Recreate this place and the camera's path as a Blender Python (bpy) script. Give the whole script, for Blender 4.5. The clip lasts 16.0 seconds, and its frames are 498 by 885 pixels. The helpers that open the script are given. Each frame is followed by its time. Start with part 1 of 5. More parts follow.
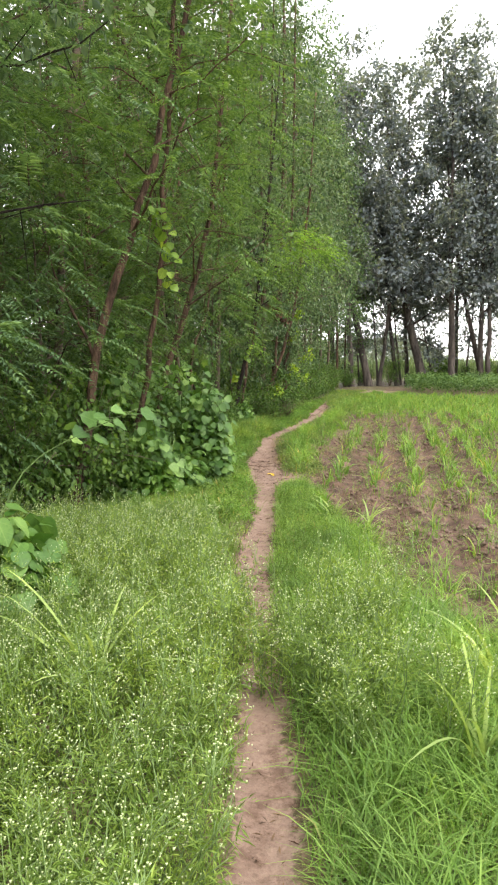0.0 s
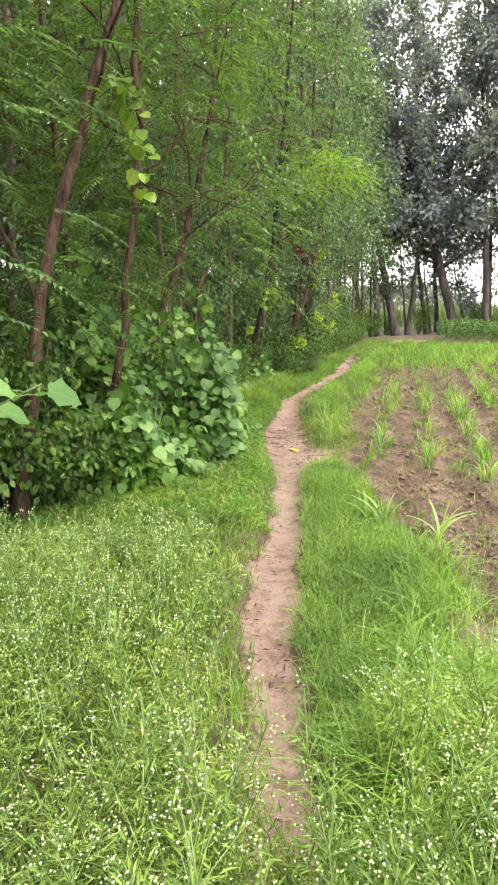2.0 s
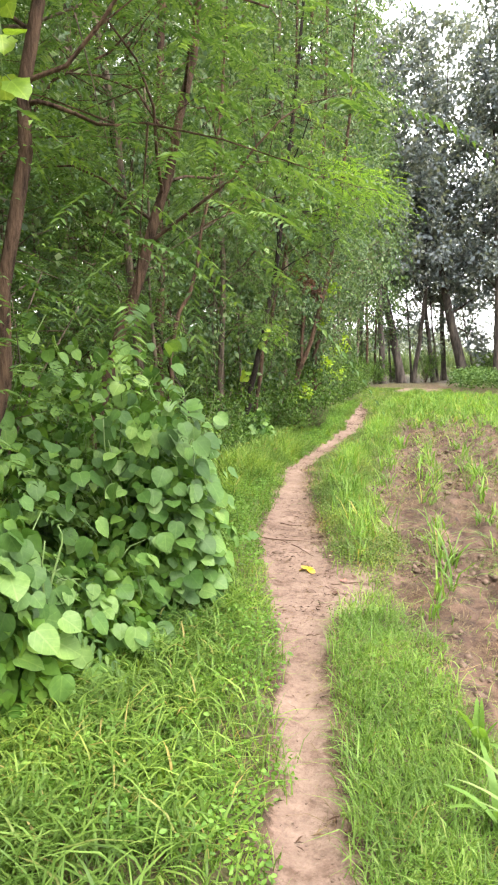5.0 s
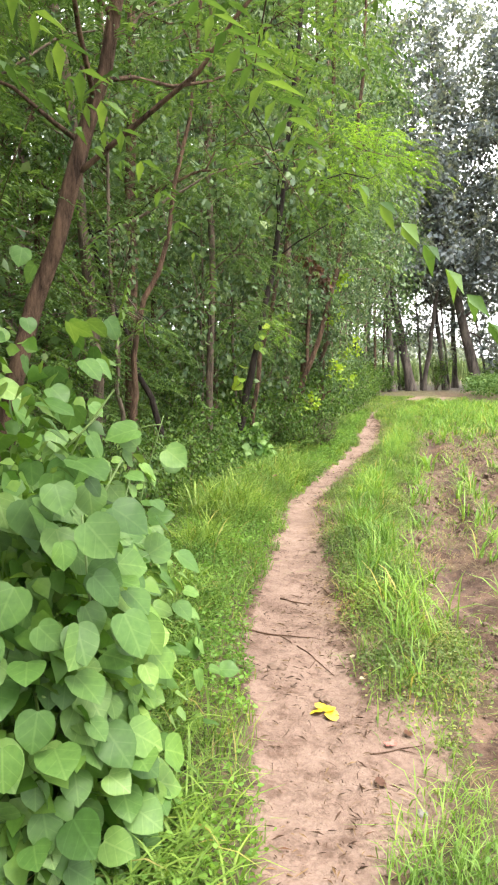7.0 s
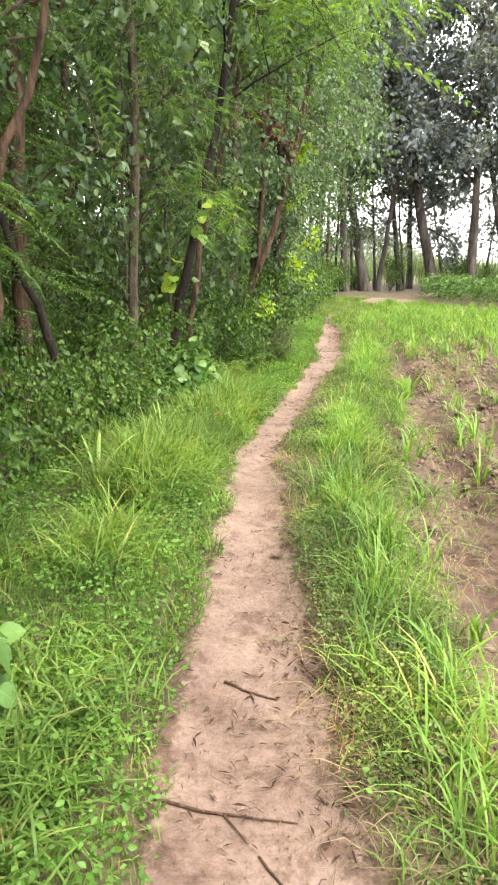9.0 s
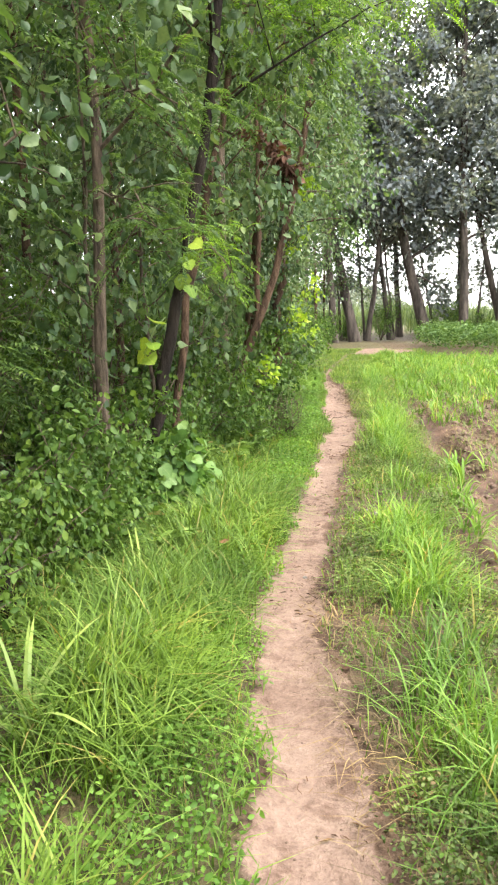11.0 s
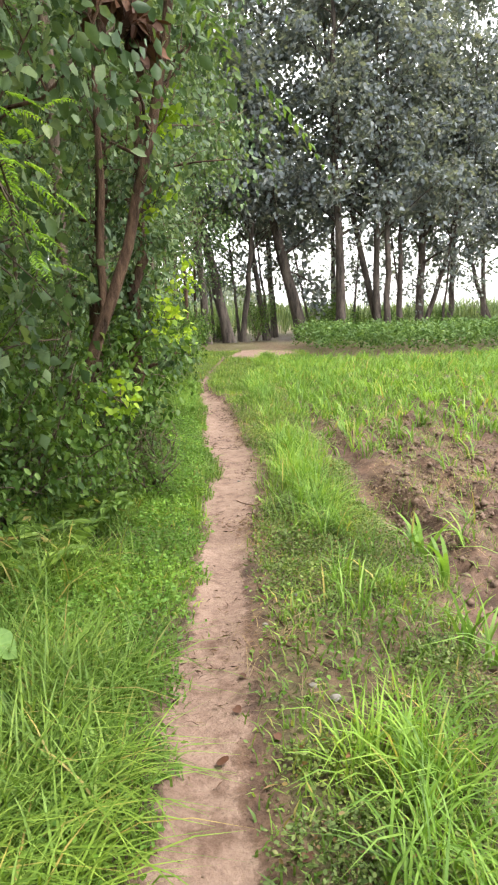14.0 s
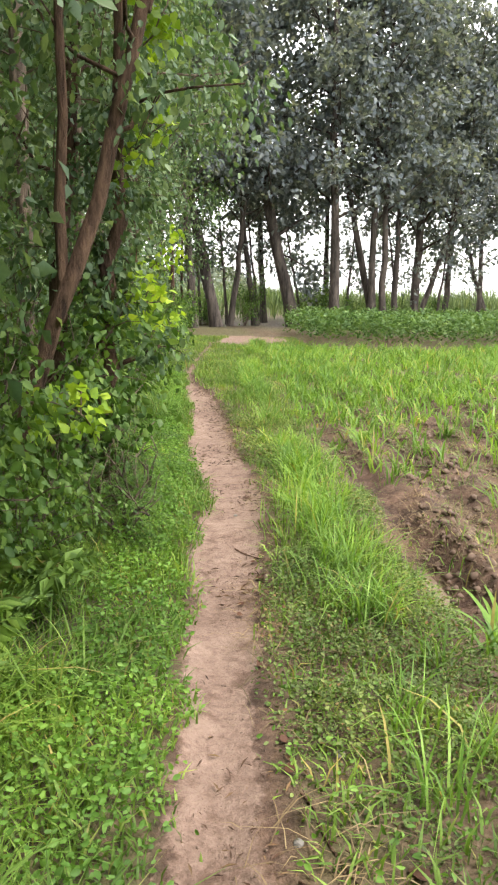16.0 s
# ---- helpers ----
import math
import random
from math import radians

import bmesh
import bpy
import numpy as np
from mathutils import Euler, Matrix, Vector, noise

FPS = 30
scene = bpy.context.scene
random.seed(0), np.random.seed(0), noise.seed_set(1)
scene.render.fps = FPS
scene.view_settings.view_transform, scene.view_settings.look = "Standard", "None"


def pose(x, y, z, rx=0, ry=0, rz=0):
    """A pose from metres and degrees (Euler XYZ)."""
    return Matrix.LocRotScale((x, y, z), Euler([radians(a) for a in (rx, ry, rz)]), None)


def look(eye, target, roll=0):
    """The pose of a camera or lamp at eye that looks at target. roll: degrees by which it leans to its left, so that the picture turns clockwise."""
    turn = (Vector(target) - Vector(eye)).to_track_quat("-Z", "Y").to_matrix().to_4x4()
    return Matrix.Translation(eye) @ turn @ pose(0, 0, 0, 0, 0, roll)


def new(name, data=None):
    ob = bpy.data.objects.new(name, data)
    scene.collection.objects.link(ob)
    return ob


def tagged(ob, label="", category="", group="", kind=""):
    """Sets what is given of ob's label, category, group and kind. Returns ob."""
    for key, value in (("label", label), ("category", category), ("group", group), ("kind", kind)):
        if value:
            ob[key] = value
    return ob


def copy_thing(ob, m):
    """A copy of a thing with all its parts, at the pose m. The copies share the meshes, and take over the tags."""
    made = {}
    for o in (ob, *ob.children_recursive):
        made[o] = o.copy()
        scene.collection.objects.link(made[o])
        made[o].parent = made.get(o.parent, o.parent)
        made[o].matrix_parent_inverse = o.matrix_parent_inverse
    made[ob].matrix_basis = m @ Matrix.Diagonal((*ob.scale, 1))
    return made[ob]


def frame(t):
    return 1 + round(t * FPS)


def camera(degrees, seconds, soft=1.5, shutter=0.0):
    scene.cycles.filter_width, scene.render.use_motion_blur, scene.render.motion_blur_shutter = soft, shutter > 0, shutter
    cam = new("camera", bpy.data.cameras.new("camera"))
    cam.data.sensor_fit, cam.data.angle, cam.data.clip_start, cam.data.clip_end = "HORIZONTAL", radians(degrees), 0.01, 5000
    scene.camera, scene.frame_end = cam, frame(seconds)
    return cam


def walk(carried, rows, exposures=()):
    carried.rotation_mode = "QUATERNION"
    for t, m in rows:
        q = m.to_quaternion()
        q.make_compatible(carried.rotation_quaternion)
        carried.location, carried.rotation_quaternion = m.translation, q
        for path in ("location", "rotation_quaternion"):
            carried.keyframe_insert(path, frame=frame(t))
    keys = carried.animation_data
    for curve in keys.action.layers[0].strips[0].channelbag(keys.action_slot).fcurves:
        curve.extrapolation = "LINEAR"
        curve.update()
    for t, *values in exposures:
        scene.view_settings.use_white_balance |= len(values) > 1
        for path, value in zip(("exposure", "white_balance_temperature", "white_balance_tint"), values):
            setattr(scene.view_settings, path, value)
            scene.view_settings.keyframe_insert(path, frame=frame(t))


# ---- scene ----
cam = camera(39.3, 16.0, soft=2.2)
EXPOSURE = 2.0
EXPOSURE_DRIFT = [(0, -0.1), (1.5, 0.22), (3.5, 0.46), (5, 0.53), (9, 0.64), (12.5, 0.66), (13.3, 0.45), (14, 0.3), (16, 0.17)]
PATH = [
    (0, (1.903, -0.841, 1.684), (1.45, 1.093, 1.451), -0.0),
    (0.5, (1.781, -0.211, 1.661), (1.309, 1.711, 1.375), -0.0),
    (1, (1.684, 0.188, 1.675), (1.149, 2.1, 1.43), -0.9),
    (1.5, (1.536, 0.812, 1.616), (0.997, 2.711, 1.292), -0.3),
    (2, (1.463, 1.327, 1.597), (0.952, 3.225, 1.232), -1.4),
    (2.5, (1.407, 1.643, 1.654), (0.925, 3.545, 1.263), -2.5),
    (3, (1.25, 2.102, 1.674), (0.731, 4.003, 1.333), -3.1),
    (3.5, (1.117, 2.598, 1.623), (0.653, 4.531, 1.398), -0.8),
    (4, (0.969, 3.178, 1.603), (0.534, 5.12, 1.397), 1.0),
    (4.5, (0.828, 3.688, 1.593), (0.308, 5.604, 1.353), -0.4),
    (5, (0.733, 4.231, 1.58), (0.232, 6.151, 1.335), -0.2),
    (5.2, (0.664, 4.481, 1.54), (0.234, 6.428, 1.382), 0.2),
    (7.3, (0.242, 6.621, 1.489), (-0.274, 8.54, 1.263), -0.4),
    (7.5, (0.188, 6.819, 1.47), (-0.243, 8.76, 1.25), 0.4),
    (8, (0.074, 7.417, 1.491), (-0.385, 9.312, 1.048), -0.8),
    (8.5, (-0.001, 7.906, 1.518), (-0.466, 9.782, 1.006), 0.1),
    (9, (-0.16, 8.434, 1.501), (-0.501, 10.338, 0.993), 1.0),
    (9.5, (-0.286, 8.851, 1.524), (-0.548, 10.782, 1.076), 0.9),
    (9.7, (-0.349, 9.028, 1.547), (-0.637, 10.967, 1.151), -0.0),
    (11.8, (-0.768, 11.061, 1.49), (-1.056, 13.012, 1.155), -2.0),
    (12, (-0.774, 11.241, 1.485), (-1.01, 13.207, 1.205), -2.1),
    (12.5, (-0.808, 11.674, 1.481), (-0.997, 13.638, 1.152), -0.5),
    (13, (-0.89, 12.114, 1.481), (-0.982, 14.084, 1.147), -1.9),
    (13.5, (-0.889, 12.555, 1.459), (-0.93, 14.528, 1.134), -2.9),
    (14, (-0.905, 13.035, 1.448), (-0.858, 15.0, 1.077), -1.4),
    (14.5, (-0.943, 13.34, 1.488), (-0.847, 15.308, 1.144), -0.6),
    (15, (-0.944, 13.775, 1.468), (-0.871, 15.724, 1.024), 0.3),
    (15.5, (-0.992, 14.124, 1.48), (-0.827, 16.055, 0.985), 3.2),
    (16, (-1.01, 14.431, 1.457), (-0.909, 16.384, 1.04), 0.9),
]
walk(cam, [(t, look(eye, target, roll)) for t, eye, target, roll in PATH], exposures=[(t, EXPOSURE + d) for t, d in EXPOSURE_DRIFT])

# ---- world and sun: a bright overcast sky ----
SUN_EL, SUN_AZ = radians(64), radians(125)
world = bpy.data.worlds.new("overcast_sky")
scene.world = world
world.use_nodes = True
wn, wl = world.node_tree.nodes, world.node_tree.links
sky = wn.new("ShaderNodeTexSky")
sky.sky_type, sky.sun_disc = "NISHITA", False
sky.sun_elevation, sky.sun_rotation = SUN_EL, SUN_AZ
sky.dust_density = 4.0
cloud = wn.new("ShaderNodeMix")
cloud.data_type = "RGBA"
cloud.inputs[0].default_value = 0.8
cloud.inputs[7].default_value = (8.0, 8.0, 7.8, 1)
wl.new(sky.outputs[0], cloud.inputs[6])
wl.new(cloud.outputs[2], wn["Background"].inputs[0])
wn["Background"].inputs[1].default_value = 0.12
sun = new("sun", bpy.data.lights.new("sun", "SUN"))
sun.data.energy, sun.data.angle, sun.data.color = 1.5, radians(25), (1.0, 0.96, 0.9)
sun.matrix_world = look((0, 0, 30), (-math.sin(SUN_AZ) * math.cos(SUN_EL), -math.cos(SUN_AZ) * math.cos(SUN_EL), 30 - math.sin(SUN_EL)))


# ---- materials ----
def node_mat(name):
    m = bpy.data.materials.new(name)
    m.use_nodes = True
    return m, m.node_tree.nodes, m.node_tree.links, m.node_tree.nodes["Principled BSDF"]


def ramp_node(n, stops):
    r = n.new("ShaderNodeValToRGB")
    e = r.color_ramp.elements
    while len(e) < len(stops):
        e.new(0.5)
    for el, (p, c) in zip(e, stops):
        el.position, el.color = p, (*c, 1)
    return r


def noise_node(n, l, scale, detail=4.0, rough=0.6, coords=None):
    t = n.new("ShaderNodeTexNoise")
    t.inputs["Scale"].default_value, t.inputs["Detail"].default_value, t.inputs["Roughness"].default_value = scale, detail, rough
    if coords is None:
        coords = n.new("ShaderNodeNewGeometry").outputs["Position"]
    l.new(coords, t.inputs["Vector"])
    return t


def mix_node(n, l, kind, fac, a, b):
    m = n.new("ShaderNodeMix")
    m.data_type, m.blend_type = "RGBA", kind
    for sock, v in ((m.inputs[0], fac), (m.inputs[6], a), (m.inputs[7], b)):
        if isinstance(v, (int, float)):
            sock.default_value = v
        elif isinstance(v, tuple):
            sock.default_value = (*v, 1)
        else:
            l.new(v, sock)
    return m.outputs[2]


def sum_node(n, l, op, a, b_):
    m = n.new("ShaderNodeMath")
    m.operation = op
    for sock, v in zip(m.inputs, (a, b_)):
        if isinstance(v, (int, float)):
            sock.default_value = v
        else:
            l.new(v, sock)
    return m.outputs[0]


def veins(n, l, c):
    """Paler midrib and side ribs of a broad leaf lying along its own y axis."""
    sep = n.new("ShaderNodeSeparateXYZ")
    l.new(n.new("ShaderNodeTexCoord").outputs["Object"], sep.inputs[0])
    ax = sum_node(n, l, "ABSOLUTE", sep.outputs[0], 0.0)
    rib = ramp_node(n, [(0.012, (1, 1, 1)), (0.035, (0, 0, 0))])
    l.new(ax, rib.inputs[0])
    slant = sum_node(n, l, "SUBTRACT", sep.outputs[1], sum_node(n, l, "MULTIPLY", ax, 0.9))
    saw = sum_node(n, l, "PINGPONG", sum_node(n, l, "MULTIPLY", slant, 6.0), 1.0)
    side = ramp_node(n, [(0.03, (0.7, 0.7, 0.7)), (0.14, (0, 0, 0))])
    l.new(saw, side.inputs[0])
    both = mix_node(n, l, "LIGHTEN", 1.0, rib.outputs[0], side.outputs[0])
    paler = mix_node(n, l, "MULTIPLY", 1.0, c, (1.35, 1.22, 1.4))
    return mix_node(n, l, "MIX", both, c, paler)


def leaf_mat(name, dark, mid, light, rough=0.45, through_light=0.35, old=None, by_object=False):
    """Leaves: each one its own tone, veined mottling, some light passing through."""
    m, n, l, p = node_mat(name)
    if by_object:
        pick = n.new("ShaderNodeObjectInfo").outputs["Random"]
    else:
        pick = n.new("ShaderNodeNewGeometry").outputs["Random Per Island"]
    stops = [(0.0, dark), (0.55, mid), (0.97, light)]
    if old:
        stops = [(0.0, dark), (0.5, mid), (0.93, light), (0.985, old)]
    r = ramp_node(n, stops)
    l.new(pick, r.inputs[0])
    big = noise_node(n, l, 1.5, 3.0)
    spread = ramp_node(n, [(0.32, (0.6, 0.64, 0.62)), (0.5, (0.95, 0.95, 0.92)), (0.68, (1.34, 1.24, 1.0))])
    l.new(big.outputs[0], spread.inputs[0])
    fine = noise_node(n, l, 55.0, 2.0)
    mott = ramp_node(n, [(0.3, (0.85, 0.88, 0.85)), (0.7, (1.1, 1.08, 1.05))])
    l.new(fine.outputs[0], mott.inputs[0])
    c = mix_node(n, l, "MULTIPLY", 1.0, r.outputs[0], spread.outputs[0])
    c = mix_node(n, l, "MULTIPLY", 1.0, c, mott.outputs[0])
    if by_object:
        c = veins(n, l, c)
    l.new(c, p.inputs["Base Color"])
    p.inputs["Roughness"].default_value = rough
    p.inputs["Specular IOR Level"].default_value = 0.22
    tr = n.new("ShaderNodeBsdfTranslucent")
    warm = mix_node(n, l, "MULTIPLY", 1.0, c, (1.34, 1.3, 0.62))
    l.new(warm, tr.inputs["Color"])
    ms = n.new("ShaderNodeMixShader")
    ms.inputs[0].default_value = through_light
    l.new(p.outputs[0], ms.inputs[1])
    l.new(tr.outputs[0], ms.inputs[2])
    l.new(ms.outputs[0], n["Material Output"].inputs[0])
    return m


def bark_mat(name, dark, light, scale=14.0):
    m, n, l, p = node_mat(name)
    g = n.new("ShaderNodeTexCoord")
    mp = n.new("ShaderNodeMapping")
    mp.inputs["Scale"].default_value = (1, 1, 0.22)
    l.new(g.outputs["Object"], mp.inputs[0])
    a = noise_node(n, l, scale, 6.0, 0.7, mp.outputs[0])
    b = noise_node(n, l, 1.3, 3.0, 0.6)
    r = ramp_node(n, [(0.36, dark), (0.62, light)])
    l.new(a.outputs[0], r.inputs[0])
    w = ramp_node(n, [(0.3, (0.7, 0.7, 0.68)), (0.7, (1.15, 1.12, 1.1))])
    l.new(b.outputs[0], w.inputs[0])
    l.new(mix_node(n, l, "MULTIPLY", 1.0, r.outputs[0], w.outputs[0]), p.inputs["Base Color"])
    p.inputs["Roughness"].default_value = 0.9
    p.inputs["Specular IOR Level"].default_value = 0.12
    bump = n.new("ShaderNodeBump")
    bump.inputs["Strength"].default_value, bump.inputs["Distance"].default_value = 1.0, 0.035
    l.new(a.outputs[0], bump.inputs["Height"])
    l.new(bump.outputs[0], p.inputs["Normal"])
    return m


def plain_mat(name, color, rough=0.7):
    m, n, l, p = node_mat(name)
    t = noise_node(n, l, 30.0, 3.0)
    r = ramp_node(n, [(0.3, tuple(c * 0.75 for c in color)), (0.7, tuple(min(1, c * 1.15) for c in color))])
    l.new(t.outputs[0], r.inputs[0])
    l.new(r.outputs[0], p.inputs["Base Color"])
    p.inputs["Roughness"].default_value = rough
    return m


def ground_mat():
    """Trodden path mud, tilled wet field soil and leaf-littered earth, by plan weights on the mesh."""
    m, n, l, p = node_mat("earth")
    at_path = n.new("ShaderNodeAttribute")
    at_path.attribute_name = "trodden"
    at_field = n.new("ShaderNodeAttribute")
    at_field.attribute_name = "tilled"
    at_green = n.new("ShaderNodeAttribute")
    at_green.attribute_name = "turf"
    n1 = noise_node(n, l, 3.0, 5.0)
    n2 = noise_node(n, l, 26.0, 6.0, 0.7)
    n3 = noise_node(n, l, 90.0, 3.0)
    path_c = ramp_node(n, [(0.3, (0.085, 0.05, 0.036)), (0.44, (0.161, 0.105, 0.08)), (0.6, (0.233, 0.161, 0.128)), (0.75, (0.3, 0.22, 0.18))])
    n5 = noise_node(n, l, 1.1, 3.0)
    l.new(mix_node(n, l, "MIX", 0.3, mix_node(n, l, "MIX", 0.5, n1.outputs[0], n2.outputs[0]), n5.outputs[0]), path_c.inputs[0])
    field_c = ramp_node(n, [(0.34, (0.03, 0.017, 0.011)), (0.47, (0.07, 0.04, 0.027)), (0.58, (0.132, 0.08, 0.055)), (0.7, (0.22, 0.146, 0.104))])
    n4 = noise_node(n, l, 9.0, 8.0, 0.75)
    l.new(mix_node(n, l, "MIX", 0.6, n1.outputs[0], n4.outputs[0]), field_c.inputs[0])
    litter = ramp_node(n, [(0.3, (0.035, 0.03, 0.015)), (0.55, (0.07, 0.06, 0.03)), (0.75, (0.12, 0.1, 0.05))])
    l.new(n2.outputs[0], litter.inputs[0])
    turf = ramp_node(n, [(0.32, (0.028, 0.03, 0.01)), (0.48, (0.07, 0.066, 0.025)), (0.66, (0.15, 0.105, 0.065))])
    l.new(n2.outputs[0], turf.inputs[0])
    c = mix_node(n, l, "MIX", at_green.outputs["Fac"], litter.outputs[0], turf.outputs[0])
    c = mix_node(n, l, "MIX", at_field.outputs["Fac"], c, field_c.outputs[0])
    # ragged edge of the trodden strip
    add = n.new("ShaderNodeMath")
    add.operation = "MULTIPLY_ADD"
    l.new(n2.outputs[0], add.inputs[0])
    add.inputs[1].default_value = 0.9
    l.new(at_path.outputs["Fac"], add.inputs[2])
    edge = ramp_node(n, [(0.80, (0, 0, 0)), (1.05, (1, 1, 1))])
    l.new(add.outputs[0], edge.inputs[0])
    c = mix_node(n, l, "MIX", edge.outputs[0], c, path_c.outputs[0])
    stain = ramp_node(n, [(0.38, (0.58, 0.52, 0.48)), (0.47, (0.9, 0.88, 0.86)), (0.6, (1.04, 1.04, 1.04))])
    l.new(noise_node(n, l, 7.5, 7.0, 0.72).outputs[0], stain.inputs[0])
    c = mix_node(n, l, "MULTIPLY", 1.0, c, stain.outputs[0])
    grit = ramp_node(n, [(0.3, (0.78, 0.77, 0.76)), (0.5, (1.0, 1.0, 1.0)), (0.72, (1.08, 1.08, 1.08))])
    l.new(noise_node(n, l, 48.0, 5.0, 0.75).outputs[0], grit.inputs[0])
    c = mix_node(n, l, "MULTIPLY", 1.0, c, grit.outputs[0])
    l.new(c, p.inputs["Base Color"])
    p.inputs["Roughness"].default_value = 0.82
    p.inputs["Specular IOR Level"].default_value = 0.3
    b1 = n.new("ShaderNodeBump")
    b1.inputs["Strength"].default_value, b1.inputs["Distance"].default_value = 0.75, 0.028
    l.new(n2.outputs[0], b1.inputs["Height"])
    b2 = n.new("ShaderNodeBump")
    b2.inputs["Strength"].default_value, b2.inputs["Distance"].default_value = 0.6, 0.006
    l.new(n3.outputs[0], b2.inputs["Height"])
    l.new(b1.outputs[0], b2.inputs["Normal"])
    l.new(b2.outputs[0], p.inputs["Normal"])
    return m


M_EARTH = ground_mat()
M_POPLAR = leaf_mat("poplar_leaf", (0.048, 0.088, 0.043), (0.09, 0.146, 0.07), (0.165, 0.225, 0.12), 0.42, 0.36)
# Distance haze is mixed into the leaf colour: paler and bluer than near poplars.
M_FAR_HAZED = leaf_mat("hazed_far_poplar_leaf", (0.105, 0.125, 0.15), (0.148, 0.172, 0.204), (0.2, 0.225, 0.262), 0.6, 0.42)
M_NEEM = leaf_mat("feathery_leaf", (0.046, 0.092, 0.03), (0.08, 0.145, 0.043), (0.135, 0.215, 0.062), 0.5, 0.4)
M_DEEP = leaf_mat("deep_green_leaf", (0.055, 0.1, 0.05), (0.085, 0.15, 0.074), (0.135, 0.21, 0.11), 0.45, 0.4)
M_BRIGHT = leaf_mat("fresh_feathery_leaf", (0.13, 0.25, 0.03), (0.18, 0.32, 0.04), (0.24, 0.38, 0.055), 0.5, 0.48)
M_LIME = leaf_mat("lime_leaf", (0.16, 0.27, 0.025), (0.23, 0.35, 0.035), (0.31, 0.4, 0.05), 0.45, 0.45)
M_SHRUB = leaf_mat("shrub_leaf", (0.036, 0.078, 0.016), (0.07, 0.132, 0.028), (0.13, 0.205, 0.05), 0.45, 0.38)
M_VINE = leaf_mat("vine_leaf", (0.05, 0.11, 0.026), (0.09, 0.175, 0.042), (0.15, 0.245, 0.07), 0.45, 0.3, None, True)
M_SPRAY = leaf_mat("spray_leaf", (0.12, 0.21, 0.03), (0.185, 0.295, 0.045), (0.27, 0.37, 0.075), 0.42, 0.4, None, True)
M_VINEIN = leaf_mat("vine_inner_leaf", (0.045, 0.11, 0.018), (0.085, 0.17, 0.028), (0.14, 0.24, 0.05), 0.42, 0.35)
M_GRASS = leaf_mat("grass_blade", (0.07, 0.125, 0.024), (0.125, 0.212, 0.04), (0.205, 0.305, 0.072), 0.5, 0.4, (0.3, 0.25, 0.1))
M_LUSH = leaf_mat("lush_blade", (0.09, 0.17, 0.03), (0.15, 0.26, 0.05), (0.23, 0.35, 0.09), 0.5, 0.42)
M_CLOVER = leaf_mat("clover_leaf", (0.07, 0.145, 0.026), (0.115, 0.225, 0.04), (0.17, 0.3, 0.065), 0.5, 0.42)
M_CREEP = leaf_mat("creeping_leaf", (0.06, 0.095, 0.03), (0.115, 0.165, 0.05), (0.19, 0.24, 0.085), 0.55, 0.35, (0.19, 0.11, 0.06))
M_CROP = leaf_mat("crop_blade", (0.08, 0.16, 0.028), (0.14, 0.255, 0.045), (0.21, 0.33, 0.07), 0.45, 0.42, (0.34, 0.28, 0.11))
M_DRY = leaf_mat("dry_straw", (0.1, 0.07, 0.042), (0.165, 0.12, 0.072), (0.25, 0.19, 0.115), 0.7, 0.15)
M_WEED = leaf_mat("weed_leaf", (0.1, 0.165, 0.03), (0.155, 0.24, 0.05), (0.24, 0.325, 0.09), 0.5, 0.42)
M_CANE = leaf_mat("cane_leaf", (0.1, 0.15, 0.075), (0.15, 0.21, 0.11), (0.21, 0.27, 0.15), 0.5, 0.35)
M_DEAD = leaf_mat("dead_leaf", (0.035, 0.016, 0.011), (0.075, 0.034, 0.022), (0.14, 0.07, 0.045), 0.7, 0.12)
M_YELLOW = plain_mat("fallen_yellow_leaf", (0.62, 0.42, 0.02), 0.5)
M_RUST = plain_mat("rust_leaf", (0.13, 0.052, 0.02), 0.7)
M_STRAWLEAF = plain_mat("pale_dry_leaf", (0.3, 0.23, 0.15), 0.7)
M_PETAL = plain_mat("white_floret", (0.46, 0.52, 0.26), 0.6)
M_REED = leaf_mat("reed_blade", (0.2, 0.29, 0.07), (0.26, 0.35, 0.11), (0.34, 0.42, 0.16), 0.45, 0.4)
M_SCRAP = plain_mat("faded_red_wrapper", (0.4, 0.13, 0.1), 0.5)
M_STALK = plain_mat("green_stalk", (0.11, 0.17, 0.045), 0.6)
M_BARK_RED = bark_mat("reddish_bark", (0.024, 0.015, 0.011), (0.12, 0.076, 0.052), 20.0)
M_BARK_DARK = bark_mat("dark_bark", (0.009, 0.007, 0.006), (0.034, 0.026, 0.022))
M_BARK_GREY = bark_mat("grey_bark", (0.045, 0.035, 0.028), (0.17, 0.13, 0.1))
M_TWIG = bark_mat("dry_twig", (0.05, 0.03, 0.02), (0.15, 0.09, 0.06), 40.0)
M_STONE = plain_mat("grey_stone", (0.15, 0.135, 0.12), 0.8)
M_BARK_FAR = bark_mat("far_grey_bark", (0.035, 0.03, 0.028), (0.12, 0.1, 0.088), 6.0)


